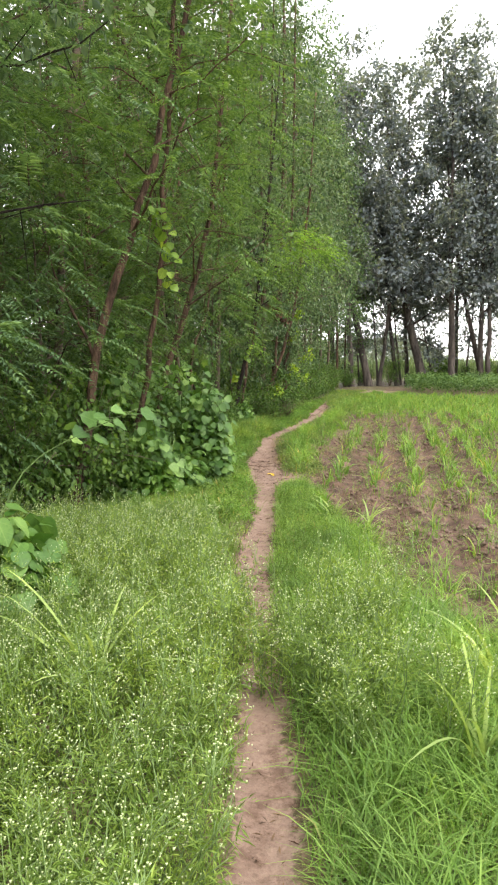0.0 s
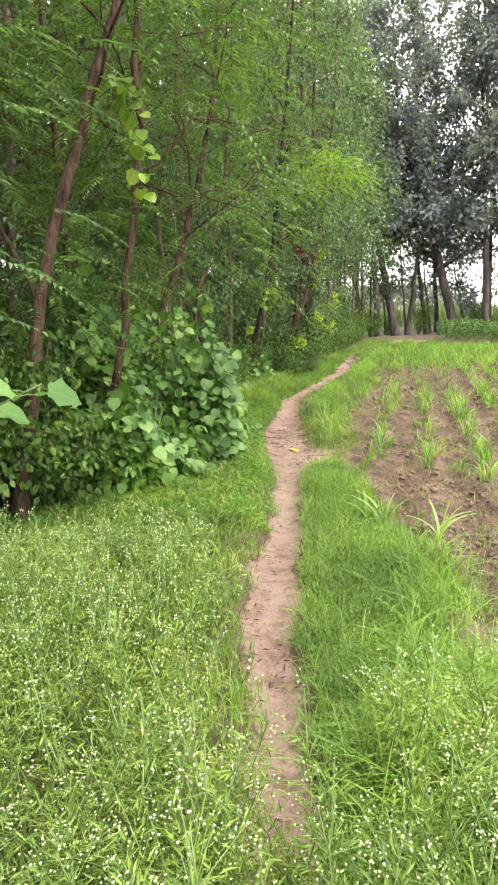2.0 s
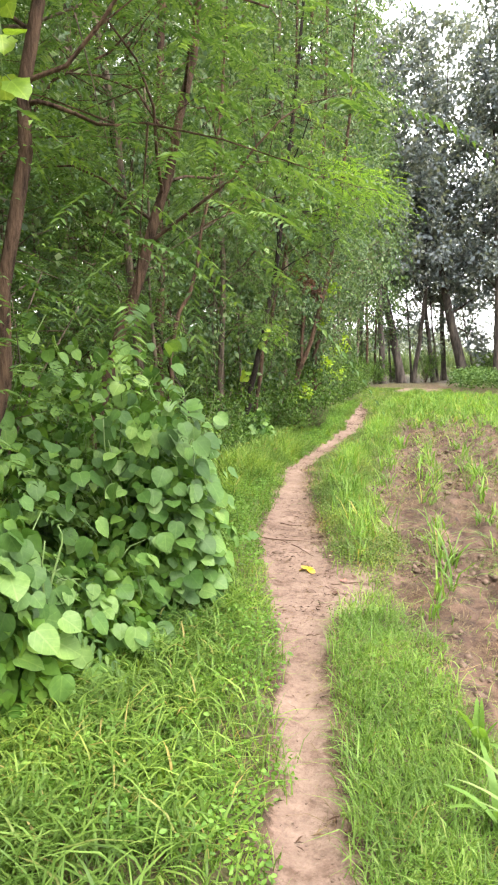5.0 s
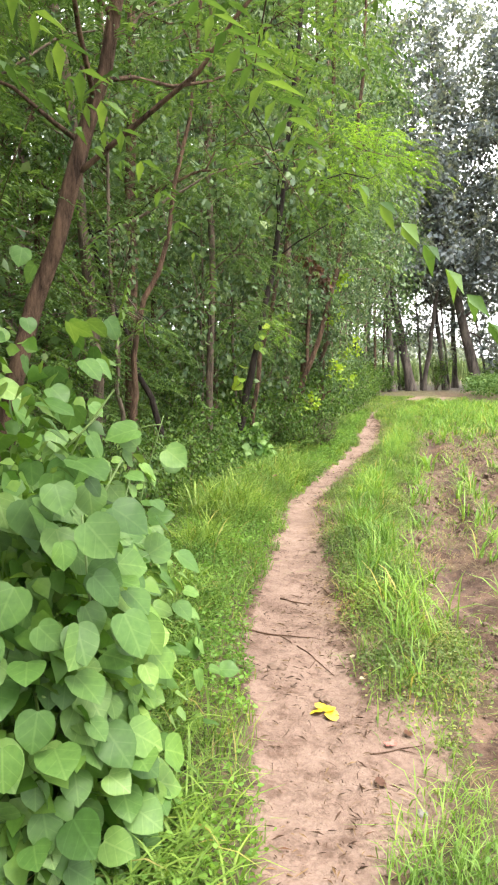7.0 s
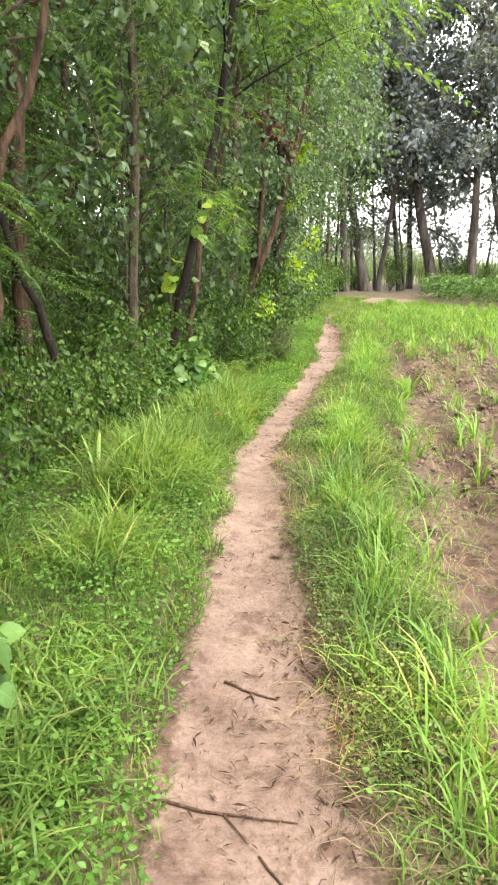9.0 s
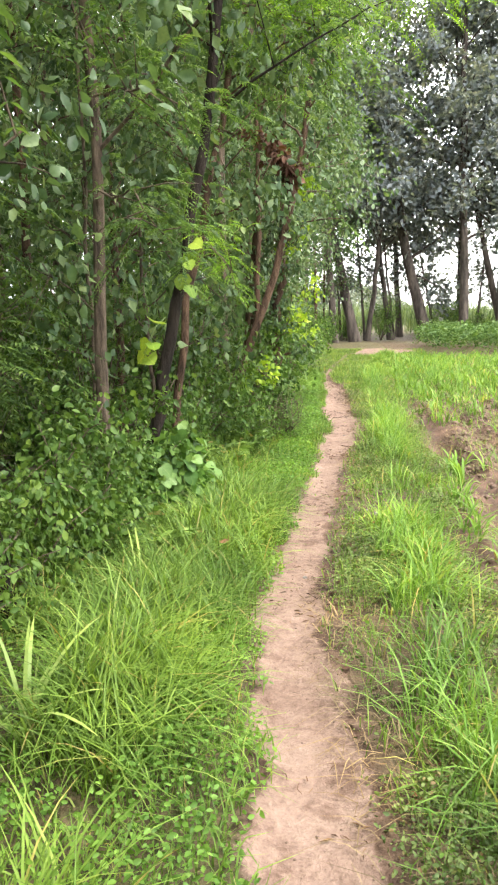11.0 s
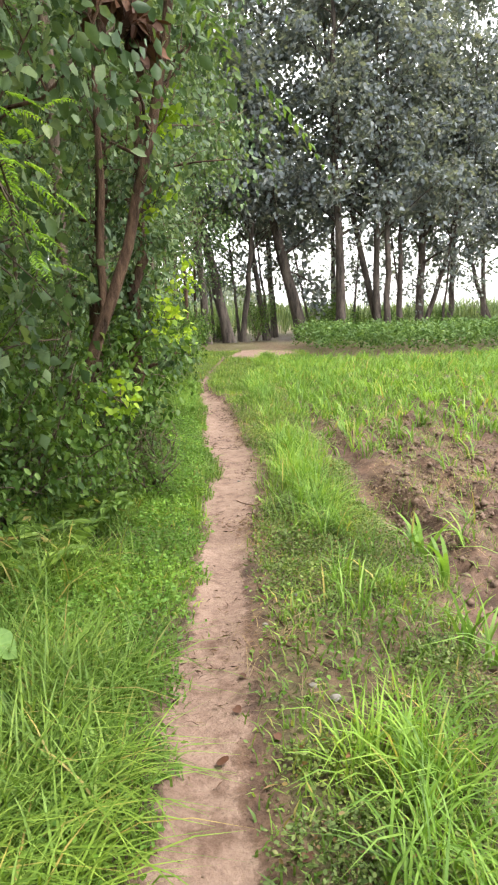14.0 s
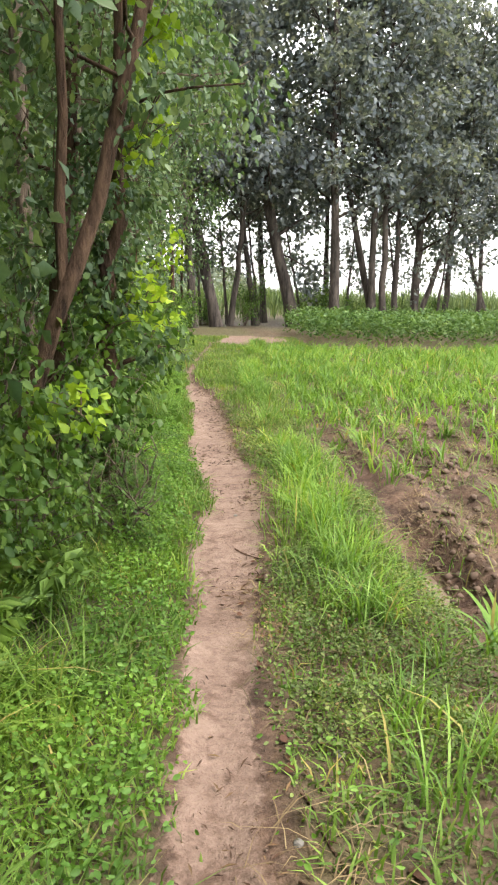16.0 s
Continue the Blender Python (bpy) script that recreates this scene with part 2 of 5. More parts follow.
# ---- plan ----
PATH_Y = [-6, -2, 0, 1.36, 2.09, 3.8, 4.73, 5.45, 6.7, 7.9, 8.8, 9.12, 9.85, 10.7, 11.2, 12, 13.6, 15.05, 16.1, 16.9, 18.2, 19.07, 21.3, 22.4, 24.6, 25.2, 27, 30, 35, 38]
PATH_L = [2.9, 2.1, 1.6, 1.29, 1.17, 0.8, 0.5, 0.39, 0.19, -0.03, -0.3, -0.46, -0.65, -0.82, -0.88, -0.96, -1.19, -1.17, -1.12, -1.1, -1.12, -1.06, -1.25, -1.28, -1.39, -1.46, -1.5, -1.4, -1.1, -0.5]
PATH_R = [3.2, 2.4, 1.9, 1.6, 1.4, 0.98, 0.75, 0.67, 0.42, 0.21, 0.12, 0.06, -0.14, -0.31, -0.42, -0.63, -0.87, -0.89, -0.87, -0.86, -0.77, -0.69, -0.83, -0.88, -1.07, -1.24, -1.45, -1.37, -1.07, -0.3]
FIELD_Y = [-6, 0, 3.0, 4.8, 6.3, 8, 9, 11, 12.7, 15, 18, 22, 26, 33, 37]
FIELD_X = [3.6, 3.2, 2.5, 1.5, 0.95, 0.58, 0.42, 0.08, -0.12, -0.1, -0.05, -0.1, -0.15, 0.3, 0.9]
WOOD_Y = [-6, 0, 4.5, 6.5, 8.5, 10, 12, 13.2, 15.5, 17, 18.5, 20, 26, 38, 46]
WOOD_X = [-2.2, -1.9, -1.6, -1.2, -0.9, -1.35, -1.9, -1.95, -2.2, -1.75, -1.3, -1.22, -1.3, -1.7, -2.6]


def hash2(ix, iy, seed):
    h = (ix.astype(np.int64) * 374761393 + iy.astype(np.int64) * 668265263 + seed * 974711) & 0x7FFFFFFF
    h = ((h ^ (h >> 13)) * 1274126177) & 0x7FFFFFFF
    return ((h ^ (h >> 16)) & 0xFFFF) / 65535.0


def noise2(x, y, seed=0):
    ix, iy = np.floor(x), np.floor(y)
    fx, fy = x - ix, y - iy
    fx, fy = fx * fx * (3 - 2 * fx), fy * fy * (3 - 2 * fy)
    a, b = hash2(ix, iy, seed), hash2(ix + 1, iy, seed)
    c, d = hash2(ix, iy + 1, seed), hash2(ix + 1, iy + 1, seed)
    return (a * (1 - fx) + b * fx) * (1 - fy) + (c * (1 - fx) + d * fx) * fy - 0.5


def on_path(y):
    return np.interp(y, PATH_Y, PATH_L), np.interp(y, PATH_Y, PATH_R)


def trodden(x, y):
    """1 on the path, falling to 0 some 0.12 m beyond its edge."""
    a, b = on_path(y)
    d = np.maximum(a - x, x - b) + 0.11 * noise2(x * 3, y * 3, 3) + 0.07 * noise2(x * 9, y * 9, 4)
    w = np.clip(0.5 - d / 0.16, 0, 1) * (y < 39)
    # bare trampled earth beside the path
    side = np.clip(1 - np.hypot((x - 0.22) / 0.3, (y - 8.9) / 0.9), 0, 1)
    far = np.clip(2.2 - 2.2 * np.hypot((x + 0.1) / 1.9, (y - 36.6) / 2.9), 0, 1)
    return np.clip(np.maximum(np.maximum(w, side * 1.2), far), 0, 1)


def tilled(x, y):
    edge = np.interp(y, FIELD_Y, FIELD_X) + 0.35 * noise2(x * 1.3, y * 1.3, 5) + 0.2 * noise2(x * 5, y * 5, 6)
    return np.clip((x - edge) / 0.25, 0, 1) * np.clip((33.9 - y) / 0.6, 0, 1) * np.clip((24 - x) / 1.0, 0, 1)


def patchy(x, y, s, seed, lo=-0.2, hi=0.2):
    return np.clip((noise2(x * s, y * s, seed) + 0.5 * noise2(x * s * 2.7, y * s * 2.7, seed + 1) - lo) / (hi - lo), 0, 1)


ROW_GAP, ROW_SLANT, ROW_START = 0.56, -0.03, 0.564


def height(x, y):
    x, y = np.asarray(x, float), np.asarray(y, float)
    tr, ti = trodden(x, y), tilled(x, y)
    z = 0.05 * noise2(x * 0.4, y * 0.4, 1) + 0.035 * noise2(x * 1.7, y * 1.7, 2)
    near = np.clip((60 - np.hypot(x, y - 15)) / 30, 0, 1)
    rough = 0.03 * noise2(x * 6, y * 6, 7) + 0.02 * noise2(x * 15, y * 15, 8)
    pud = np.maximum(np.clip(1 - np.hypot((x - 0.25) / 0.3, (y - 18.2) / 1.15), 0, 1), np.clip(1 - np.hypot((x - 0.45) / 0.27, (y - 25.4) / 1.5), 0, 1))
    calm = 1 - np.clip(2.2 * pud, 0, 1)
    z = z + calm * rough * near * (1 - 0.75 * tr) - 0.035 * tr + 0.012 * tr * noise2(x * 9, y * 7, 12) + 0.03
    row = (x - ROW_START - ROW_SLANT * y) / ROW_GAP
    clod = np.maximum(0, noise2(x * 8, y * 8, 9)) * 0.15 + np.maximum(0, noise2(x * 17, y * 17, 10)) * 0.07
    z = z + ti * (-0.09 + 0.055 * np.cos(row * 2 * np.pi + 0.9 * noise2(x * 0.7, y * 0.7, 15)) * (0.8 + noise2(x * 0.5, y * 0.5, 16)) + clod * near * calm)
    return z - 0.14 * pud


# ---- mesh building ----
def np_mesh(name, verts, polys, mat, smooth=False):
    """A mesh from arrays: verts (n,3), polys a list of (m,k) index arrays."""
    me = bpy.data.meshes.new(name)
    verts = np.ascontiguousarray(verts, np.float32)
    me.vertices.add(len(verts))
    me.vertices.foreach_set("co", verts.ravel())
    polys = [np.asarray(q, np.int32) for q in polys if len(q)]
    loops = np.concatenate([q.ravel() for q in polys])
    sizes = np.concatenate([np.full(len(q), q.shape[1], np.int32) for q in polys])
    starts = np.concatenate([[0], np.cumsum(sizes)[:-1]]).astype(np.int32)
    me.loops.add(len(loops))
    me.loops.foreach_set("vertex_index", loops)
    me.polygons.add(len(sizes))
    me.polygons.foreach_set("loop_start", starts)
    me.update(calc_edges=True)
    if smooth:
        me.polygons.foreach_set("use_smooth", np.ones(len(sizes), bool))
    me.materials.append(mat)
    return me


def part(name, me, parent, label="", kind=""):
    ob = new(name, me)
    ob.parent = parent
    return tagged(ob, label, kind=kind)


def unit(v):
    return v / np.maximum(np.linalg.norm(v, axis=-1, keepdims=True), 1e-9)


LEAF_SLIM = (np.array([(0, 0, 0), (0.15, 0.4, 0.06), (0, 1, -0.14), (-0.15, 0.4, 0.06)]), [np.array([(0, 1, 2), (0, 2, 3)])])
LEAF_FINE = (np.array([(0, 0, 0), (0.08, 0.45, 0.04), (0, 1, -0.12), (-0.08, 0.45, 0.04)]), [np.array([(0, 1, 2), (0, 2, 3)])])
LEAF_BROAD = (np.array([(0, 0, 0), (0.4, 0.22, 0.08), (0.36, 0.5, 0.06), (0, 1, -0.14), (-0.36, 0.5, 0.06), (-0.4, 0.22, 0.08), (0, 0.45, -0.02)]),
              [np.array([(0, 1, 6), (1, 2, 6), (2, 3, 6), (6, 3, 4), (6, 4, 5), (6, 5, 0)])])
LEAF_LITE = (np.array([(0, 0, 0), (0.34, 0.42, 0.08), (0, 1, -0.12), (-0.34, 0.42, 0.08)]), [np.array([(0, 1, 2), (0, 2, 3)])])
LEAF_OVAL = (np.array([(0, 0, 0), (0.3, 0.35, 0.07), (0.22, 0.75, 0.03), (0, 1, -0.08), (-0.22, 0.75, 0.03), (-0.3, 0.35, 0.07)]),
             [np.array([(0, 1, 2, 3), (0, 3, 4, 5)])])


def leaf_cloud(P, D, size, shape, rng, flat=0.5):
    """Leaves at P, pointing along D; flat draws their faces upwards."""
    n = len(P)
    D = unit(D)
    up = rng.normal(0, 1, (n, 3)) * (1 - flat) + np.array([0, 0, 1.0]) * flat
    side = unit(np.cross(D, up))
    nor = np.cross(side, D)
    T, F = shape
    s = np.broadcast_to(np.asarray(size, float), (n,))[:, None, None]
    V = P[:, None, :] + s * (T[None, :, 0:1] * side[:, None, :] + T[None, :, 1:2] * D[:, None, :] + T[None, :, 2:3] * nor[:, None, :])
    base = (np.arange(n) * len(T))[:, None, None]
    return V.reshape(-1, 3), [(f[None] + base).reshape(-1, f.shape[1]) for f in F]


def blades(P, h, lean, width, rng, seg=3, curl=1.0):
    """Grass blades rooted at P: h tall, arching over towards a random side."""
    n = len(P)
    a = rng.uniform(0, 2 * np.pi, n)
    out = np.stack([np.cos(a), np.sin(a), np.zeros(n)], 1)
    tw = a + np.pi / 2 + rng.normal(0, 0.5, n)
    side = np.stack([np.cos(tw), np.sin(tw), np.zeros(n)], 1)
    V = np.zeros((n, 2 * seg + 1, 3))
    for i in range(seg + 1):
        s = i / seg
        c = P + out * (h * lean * s ** 1.7)[:, None]
        c[:, 2] += h * (s - curl * 0.55 * np.minimum(lean, 1.2) * s ** 2.4)
        if i == seg:
            V[:, 2 * seg] = c
        else:
            w = (width * (1 - 0.55 * s * s) * (0.7 + 0.6 * s * (1 - s)))[:, None] * 0.5
            V[:, 2 * i], V[:, 2 * i + 1] = c - side * w, c + side * w
    base = (np.arange(n) * (2 * seg + 1))[:, None, None]
    q = np.array([(2 * i, 2 * i + 1, 2 * i + 3, 2 * i + 2) for i in range(seg - 1)])
    t = np.array([(2 * seg - 2, 2 * seg - 1, 2 * seg)])
    return V.reshape(-1, 3), [(q[None] + base).reshape(-1, 4), (t[None] + base).reshape(-1, 3)]


def tube(pts, radii, sides=7, rng=None, knobs=0.0):
    pts = np.asarray(pts, float)
    m = len(pts)
    tang = unit(np.gradient(pts, axis=0))
    ref = np.array([1.0, 0.13, 0.0])
    u = unit(np.cross(tang, ref))
    v = np.cross(tang, u)
    ang = np.arange(sides) * 2 * np.pi / sides
    r = np.asarray(radii, float)[:, None]
    r = np.repeat(r, sides, 1)
    if rng is not None and knobs:
        r = r * (1 + rng.normal(0, knobs, r.shape))
    V = pts[:, None] + r[..., None] * (np.cos(ang)[None, :, None] * u[:, None] + np.sin(ang)[None, :, None] * v[:, None])
    i, j = np.meshgrid(np.arange(m - 1), np.arange(sides), indexing="ij")
    k = (j + 1) % sides
    Q = np.stack([i * sides + j, i * sides + k, (i + 1) * sides + k, (i + 1) * sides + j], -1).reshape(-1, 4)
    return V.reshape(-1, 3), [Q, np.array([[(m - 1) * sides + a for a in range(sides)]])]


def merge(pieces):
    """Joins (verts, polys) pairs into one pair."""
    V, out, off = [], {}, 0
    for v, polys in pieces:
        for q in polys:
            if len(q):
                out.setdefault(q.shape[1], []).append(q + off)
        V.append(v)
        off += len(v)
    return np.concatenate(V), [np.concatenate(q) for q in out.values()]


def curve_pts(a, b, n, rng, wob, sag=0.0):
    s = np.linspace(0, 1, n)[:, None]
    p = np.asarray(a) * (1 - s) + np.asarray(b) * s
    w = rng.normal(0, wob, (n, 3))
    w = np.cumsum(w, 0) * np.sin(np.pi * s)
    p = p + w
    p[:, 2] += sag * (s * (1 - s))[:, 0]
    return p


def along(pts, s):
    """Points at fractions s of a polyline."""
    f = np.clip(s, 0, 0.9999) * (len(pts) - 1)
    i = f.astype(int)
    return pts[i] + (pts[i + 1] - pts[i]) * (f - i)[:, None]


def foliage(limbs, kind, rng, twigs, per, size, spread=0.5):
    """Leaves on twigs off the limbs. kind: broad, hanging, feather."""
    pieces, wood = [], []
    for pts, start in limbs:
        s = start + (1 - start) * rng.uniform(0, 1, twigs) ** 0.8
        root = along(pts, s)
        d = unit(rng.normal(0, 1, (twigs, 3)) + np.array([0, 0, 0.15]) + 0.6 * unit(pts[-1] - pts[0]))
        ln = rng.uniform(0.5, 1.2, twigs) * spread
        tip = root + d * ln[:, None]
        tip[:, 2] -= 0.25 * ln ** 2
        for a, b in zip(root[::5], tip[::5]):
            wood.append(tube(np.stack([a, (a + b) / 2 + (0, 0, 0.02), b]), [0.006, 0.004, 0.002], 3))
        if kind == "feather":
            # each twig carries three drooping fronds of paired fine leaflets
            m = per // 2 * 2
            f = np.repeat(np.linspace(0.12, 1, m // 2), 2)[None, :, None]
            sgn = np.tile(np.array([1.0, -1.0]), m // 2)[None, :, None]
            flat_side = unit(np.cross(d, np.array([0, 0, 1.0])) + 1e-6)
            for at, turn in ((0.4, 0.9), (0.7, -0.9), (1.0, 0.0)):
                base = root + (tip - root) * at
                fd = unit(d * np.array([1, 1, 0.4]) * 0.8 + flat_side * turn + rng.normal(0, 0.15, d.shape))
                fl = (spread * rng.uniform(0.4, 0.62, twigs))[:, None, None]
                P = base[:, None] + fd[:, None] * f * fl
                P[..., 2] -= (0.5 * fl * f ** 2)[..., 0]
                sd = unit(np.cross(fd, np.array([0, 0, 1.0])) + 1e-6)
                D = fd[:, None] * 0.55 + sd[:, None] * sgn + np.array([0, 0, -0.3]) + rng.normal(0, 0.07, P.shape)
                ln_leaf = size * 0.68 * np.sin(np.pi * (0.2 + 0.72 * f[0, :, 0]))[None] * rng.uniform(0.85, 1.15, (twigs, m))
                pieces.append(leaf_cloud(P.reshape(-1, 3), D.reshape(-1, 3), ln_leaf.ravel(), LEAF_SLIM, rng, 0.8))
        else:
            f = rng.uniform(0.1, 1.05, (twigs, per))
            P = root[:, None] + (tip - root)[:, None] * f[..., None] + rng.normal(0, 0.07 * spread / 0.5, (twigs, per, 3))
            down = 0.9 if kind in ("hanging", "oval") else 0.35
            D = d[:, None] * 0.5 + rng.normal(0, 0.55, P.shape) + np.array([0, 0, -down])
            shape = {"big": LEAF_BROAD, "oval": LEAF_OVAL}.get(kind, LEAF_LITE)
            pieces.append(leaf_cloud(P.reshape(-1, 3), D.reshape(-1, 3), size * rng.uniform(0.6, 1.25, twigs * per), shape, rng, 0.35))
    return merge(pieces), wood


def tree(name, seed, spine, r0, bark, leaf, kind, label, crown_from=0.3, limbs=14, reach=2.2, twigs=16, per=14, size=0.09,
         spread=0.6, rise=0.6, r1=0.02, forks=(), taper=0.75):
    """A tree: tapered trunk along the spine, limbs off it, and a crown of many leaves. Spine in world metres from the root."""
    rng = np.random.default_rng(seed)
    origin = np.array(spine[0], float)
    sp = np.asarray(spine, float) - origin
    k = 16
    s = np.linspace(0, 1, k)
    f = np.linspace(0, 1, len(sp))
    pts = np.stack([np.interp(s, f, sp[:, i]) for i in range(3)], 1)
    for _ in range(2):
        pts[1:-1] = (pts[:-2] + 2 * pts[1:-1] + pts[2:]) / 4
    L = np.linalg.norm(sp[-1] - sp[0])
    pts[1:-1] += rng.normal(0, 0.006 * L ** 0.5, (k - 2, 3)) * np.array([1, 1, 0.3])
    rad = r0 * (1 - s) ** 0.8 + r1
    rad[0] *= 1.35
    pts[0, 2] -= 0.12
    root = new(name)
    root.location = origin
    v, q = tube(pts, rad, 9, rng, 0.05)
    part("trunk", np_mesh("trunk", v, q, bark, True), root)
    arms = []
    for a, b, ra in forks:
        p = curve_pts(np.array(a) - origin, np.array(b) - origin, 8, rng, 0.03, 0.2)
        v, q = tube(p, np.linspace(ra, ra * 0.3, 8), 7, rng, 0.04)
        part("limb", np_mesh("limb", v, q, bark, True), root)
        arms.append((p, 0.45))
    for i in range(limbs):
        h = crown_from + (0.98 - crown_from) * (i + rng.uniform(0, 1)) / limbs
        a = along(pts, np.array([h]))[0]
        an = i * 2.4 + rng.normal(0, 0.4)
        ln = reach * (1.1 - taper * (h - crown_from) / (1 - crown_from)) * rng.uniform(0.65, 1.2)
        b = a + np.array([math.cos(an) * ln, math.sin(an) * ln, ln * rise * rng.uniform(0.4, 1.5)])
        p = curve_pts(a, b, 6, rng, 0.05 * ln ** 0.5, 0.3 * ln * 0.3)
        rr = max(0.012, 0.4 * np.interp(h, s, rad))
        part("limb", np_mesh("limb", *tube(p, np.linspace(rr, 0.005, 6), 5), bark, True), root)
        arms.append((p, 0.2))
    lead = along(pts, np.linspace(0.75, 1, 6))
    arms.append((lead, 0.1))
    (v, q), wood = foliage(arms, kind, rng, twigs, per, size, spread)
    part("twigwork", np_mesh("twigwork", *merge(wood), bark), root, "thin leafy twigs", "stuff")
    part("crown", np_mesh("crown", v, q, leaf), root, "", "stuff")
    return tagged(root, label, "tree")


# ---- ground: one sheet to the horizon ----
def build_ground():
    def axis(parts):
        return np.unique(np.round(np.concatenate([np.arange(a, b, s) for a, b, s in parts]), 4))
    far = np.array([70, 90, 120, 170, 250, 400, 700, 1200, 2000.0])
    xs = np.concatenate([-far[::-1], axis([(-60, -14, 4), (-14, -3, 0.6), (-3, 3.2, 0.055), (3.2, 9, 0.14), (9, 26, 0.6), (26, 61, 4)]), far])
    ys = np.concatenate([-far[::-1], axis([(-60, -8, 4), (-8, -1, 0.5), (-1, 12, 0.06), (12, 28, 0.07), (28, 42, 0.2), (42, 61, 2)]), far + 10])
    X, Y = np.meshgrid(xs, ys)
    x, y = X.ravel(), Y.ravel()
    nx, ny = len(xs), len(ys)
    i, j = np.meshgrid(np.arange(ny - 1), np.arange(nx - 1), indexing="ij")
    k = (i * nx + j).ravel()
    me = np_mesh("ground", np.stack([x, y, height(x, y)], 1), [np.stack([k, k + 1, k + nx + 1, k + nx], 1)], M_EARTH, True)
    turf = np.clip((x - np.interp(y, WOOD_Y, WOOD_X) + 0.2) / 0.5, 0, 1)
    bare = np.clip(patchy(x, y, 1.2, 57, -0.2, 0.25) * np.clip((x - on_path(y)[1] + 0.1) / 0.2, 0, 1), 0, 1) * (y > 4) * 0.6
    pa, pb = on_path(y)
    bare = np.maximum(bare, np.clip(1.25 - np.maximum((pa - x) / 0.06, (x - pb) / 0.16), 0, 1) * (y < 38) * np.clip(0.35 + (y - 2) / 3, 0.35, 1))
    for key, val in (("trodden", trodden(x, y)), ("tilled", np.maximum(tilled(x, y), bare)), ("turf", turf)):
        me.attributes.new(key, "FLOAT", "POINT").data.foreach_set("value", val.astype(np.float32))
    tagged(new("ground", me), "bare earth footpath, tilled muddy field and leaf-littered woodland soil", "ground", kind="structure")


build_ground()


# ---- muddy puddles between the furrows ----
def build_puddle(x, y, rx, ry, seed):
    rng = np.random.default_rng(seed)
    a = np.linspace(0, 2 * np.pi, 40, endpoint=False)
    rr = 1 + 0.12 * np.sin(3 * a + seed) + 0.08 * np.sin(7 * a)
    z = float(height(np.array([x]), np.array([y]))[0]) + 0.035
    v = np.stack([rx * rr * np.cos(a), ry * rr * np.sin(a), np.zeros(40)], 1)
    v = np.concatenate([v, [(0, 0, 0)]])
    f = np.array([(i, (i + 1) % 40, 40) for i in range(40)])
    ob = new("puddle", np_mesh("puddle", v, [f], M_PUDDLE))
    ob.location = (x, y, z)
    tagged(ob, "shallow puddle of brown rainwater in a field furrow", "puddle", "puddles in the furrows")


M_PUDDLE, _n, _l, _p = node_mat("muddy_water")
_p.inputs["Base Color"].default_value = (0.3, 0.21, 0.14, 1)
_p.inputs["Roughness"].default_value = 0.22
_p.inputs["Specular IOR Level"].default_value = 0.25
_t = noise_node(_n, _l, 6.0, 2.0)
_r = ramp_node(_n, [(0.3, (0.15, 0.108, 0.078)), (0.7, (0.22, 0.162, 0.12))])
_l.new(_t.outputs[0], _r.inputs[0])
_l.new(_r.outputs[0], _p.inputs["Base Color"])
build_puddle(0.25, 18.2, 0.12, 0.7, 1)
build_puddle(0.45, 25.4, 0.14, 0.9, 2)


# ---- grass and crop ----
def scatter(n, x0, x1, y0, y1, dens, rng):
    x, y = rng.uniform(x0, x1, n), rng.uniform(y0, y1, n)
    keep = rng.uniform(0, 1, n) < dens(x, y)
    x, y = x[keep], y[keep]
    return np.stack([x, y, height(x, y) - 0.01], 1)


def left_of_path(x, y):
    a, b = on_path(y)
    a = a + 0.1 * noise2(x * 3, y * 3, 3) + 0.12 * noise2(x * 7, y * 7, 14)
    return np.clip((a + 0.03 - x) / 0.09, 0, 1) * np.clip((x - np.interp(y, WOOD_Y, WOOD_X) + 0.7) / 0.4, 0, 1)


def right_of_path(x, y):
    a, b = on_path(y)
    strip = np.clip((x - b + 0.02) / np.interp(y, [8, 10], [0.1, 0.25]), 0, 1)
    return strip * (1 - 0.97 * tilled(x, y)) * (1 - trodden(x, y))


def stuff(name, me, label, category):
    return tagged(new(name, me), label, category, kind="stuff")


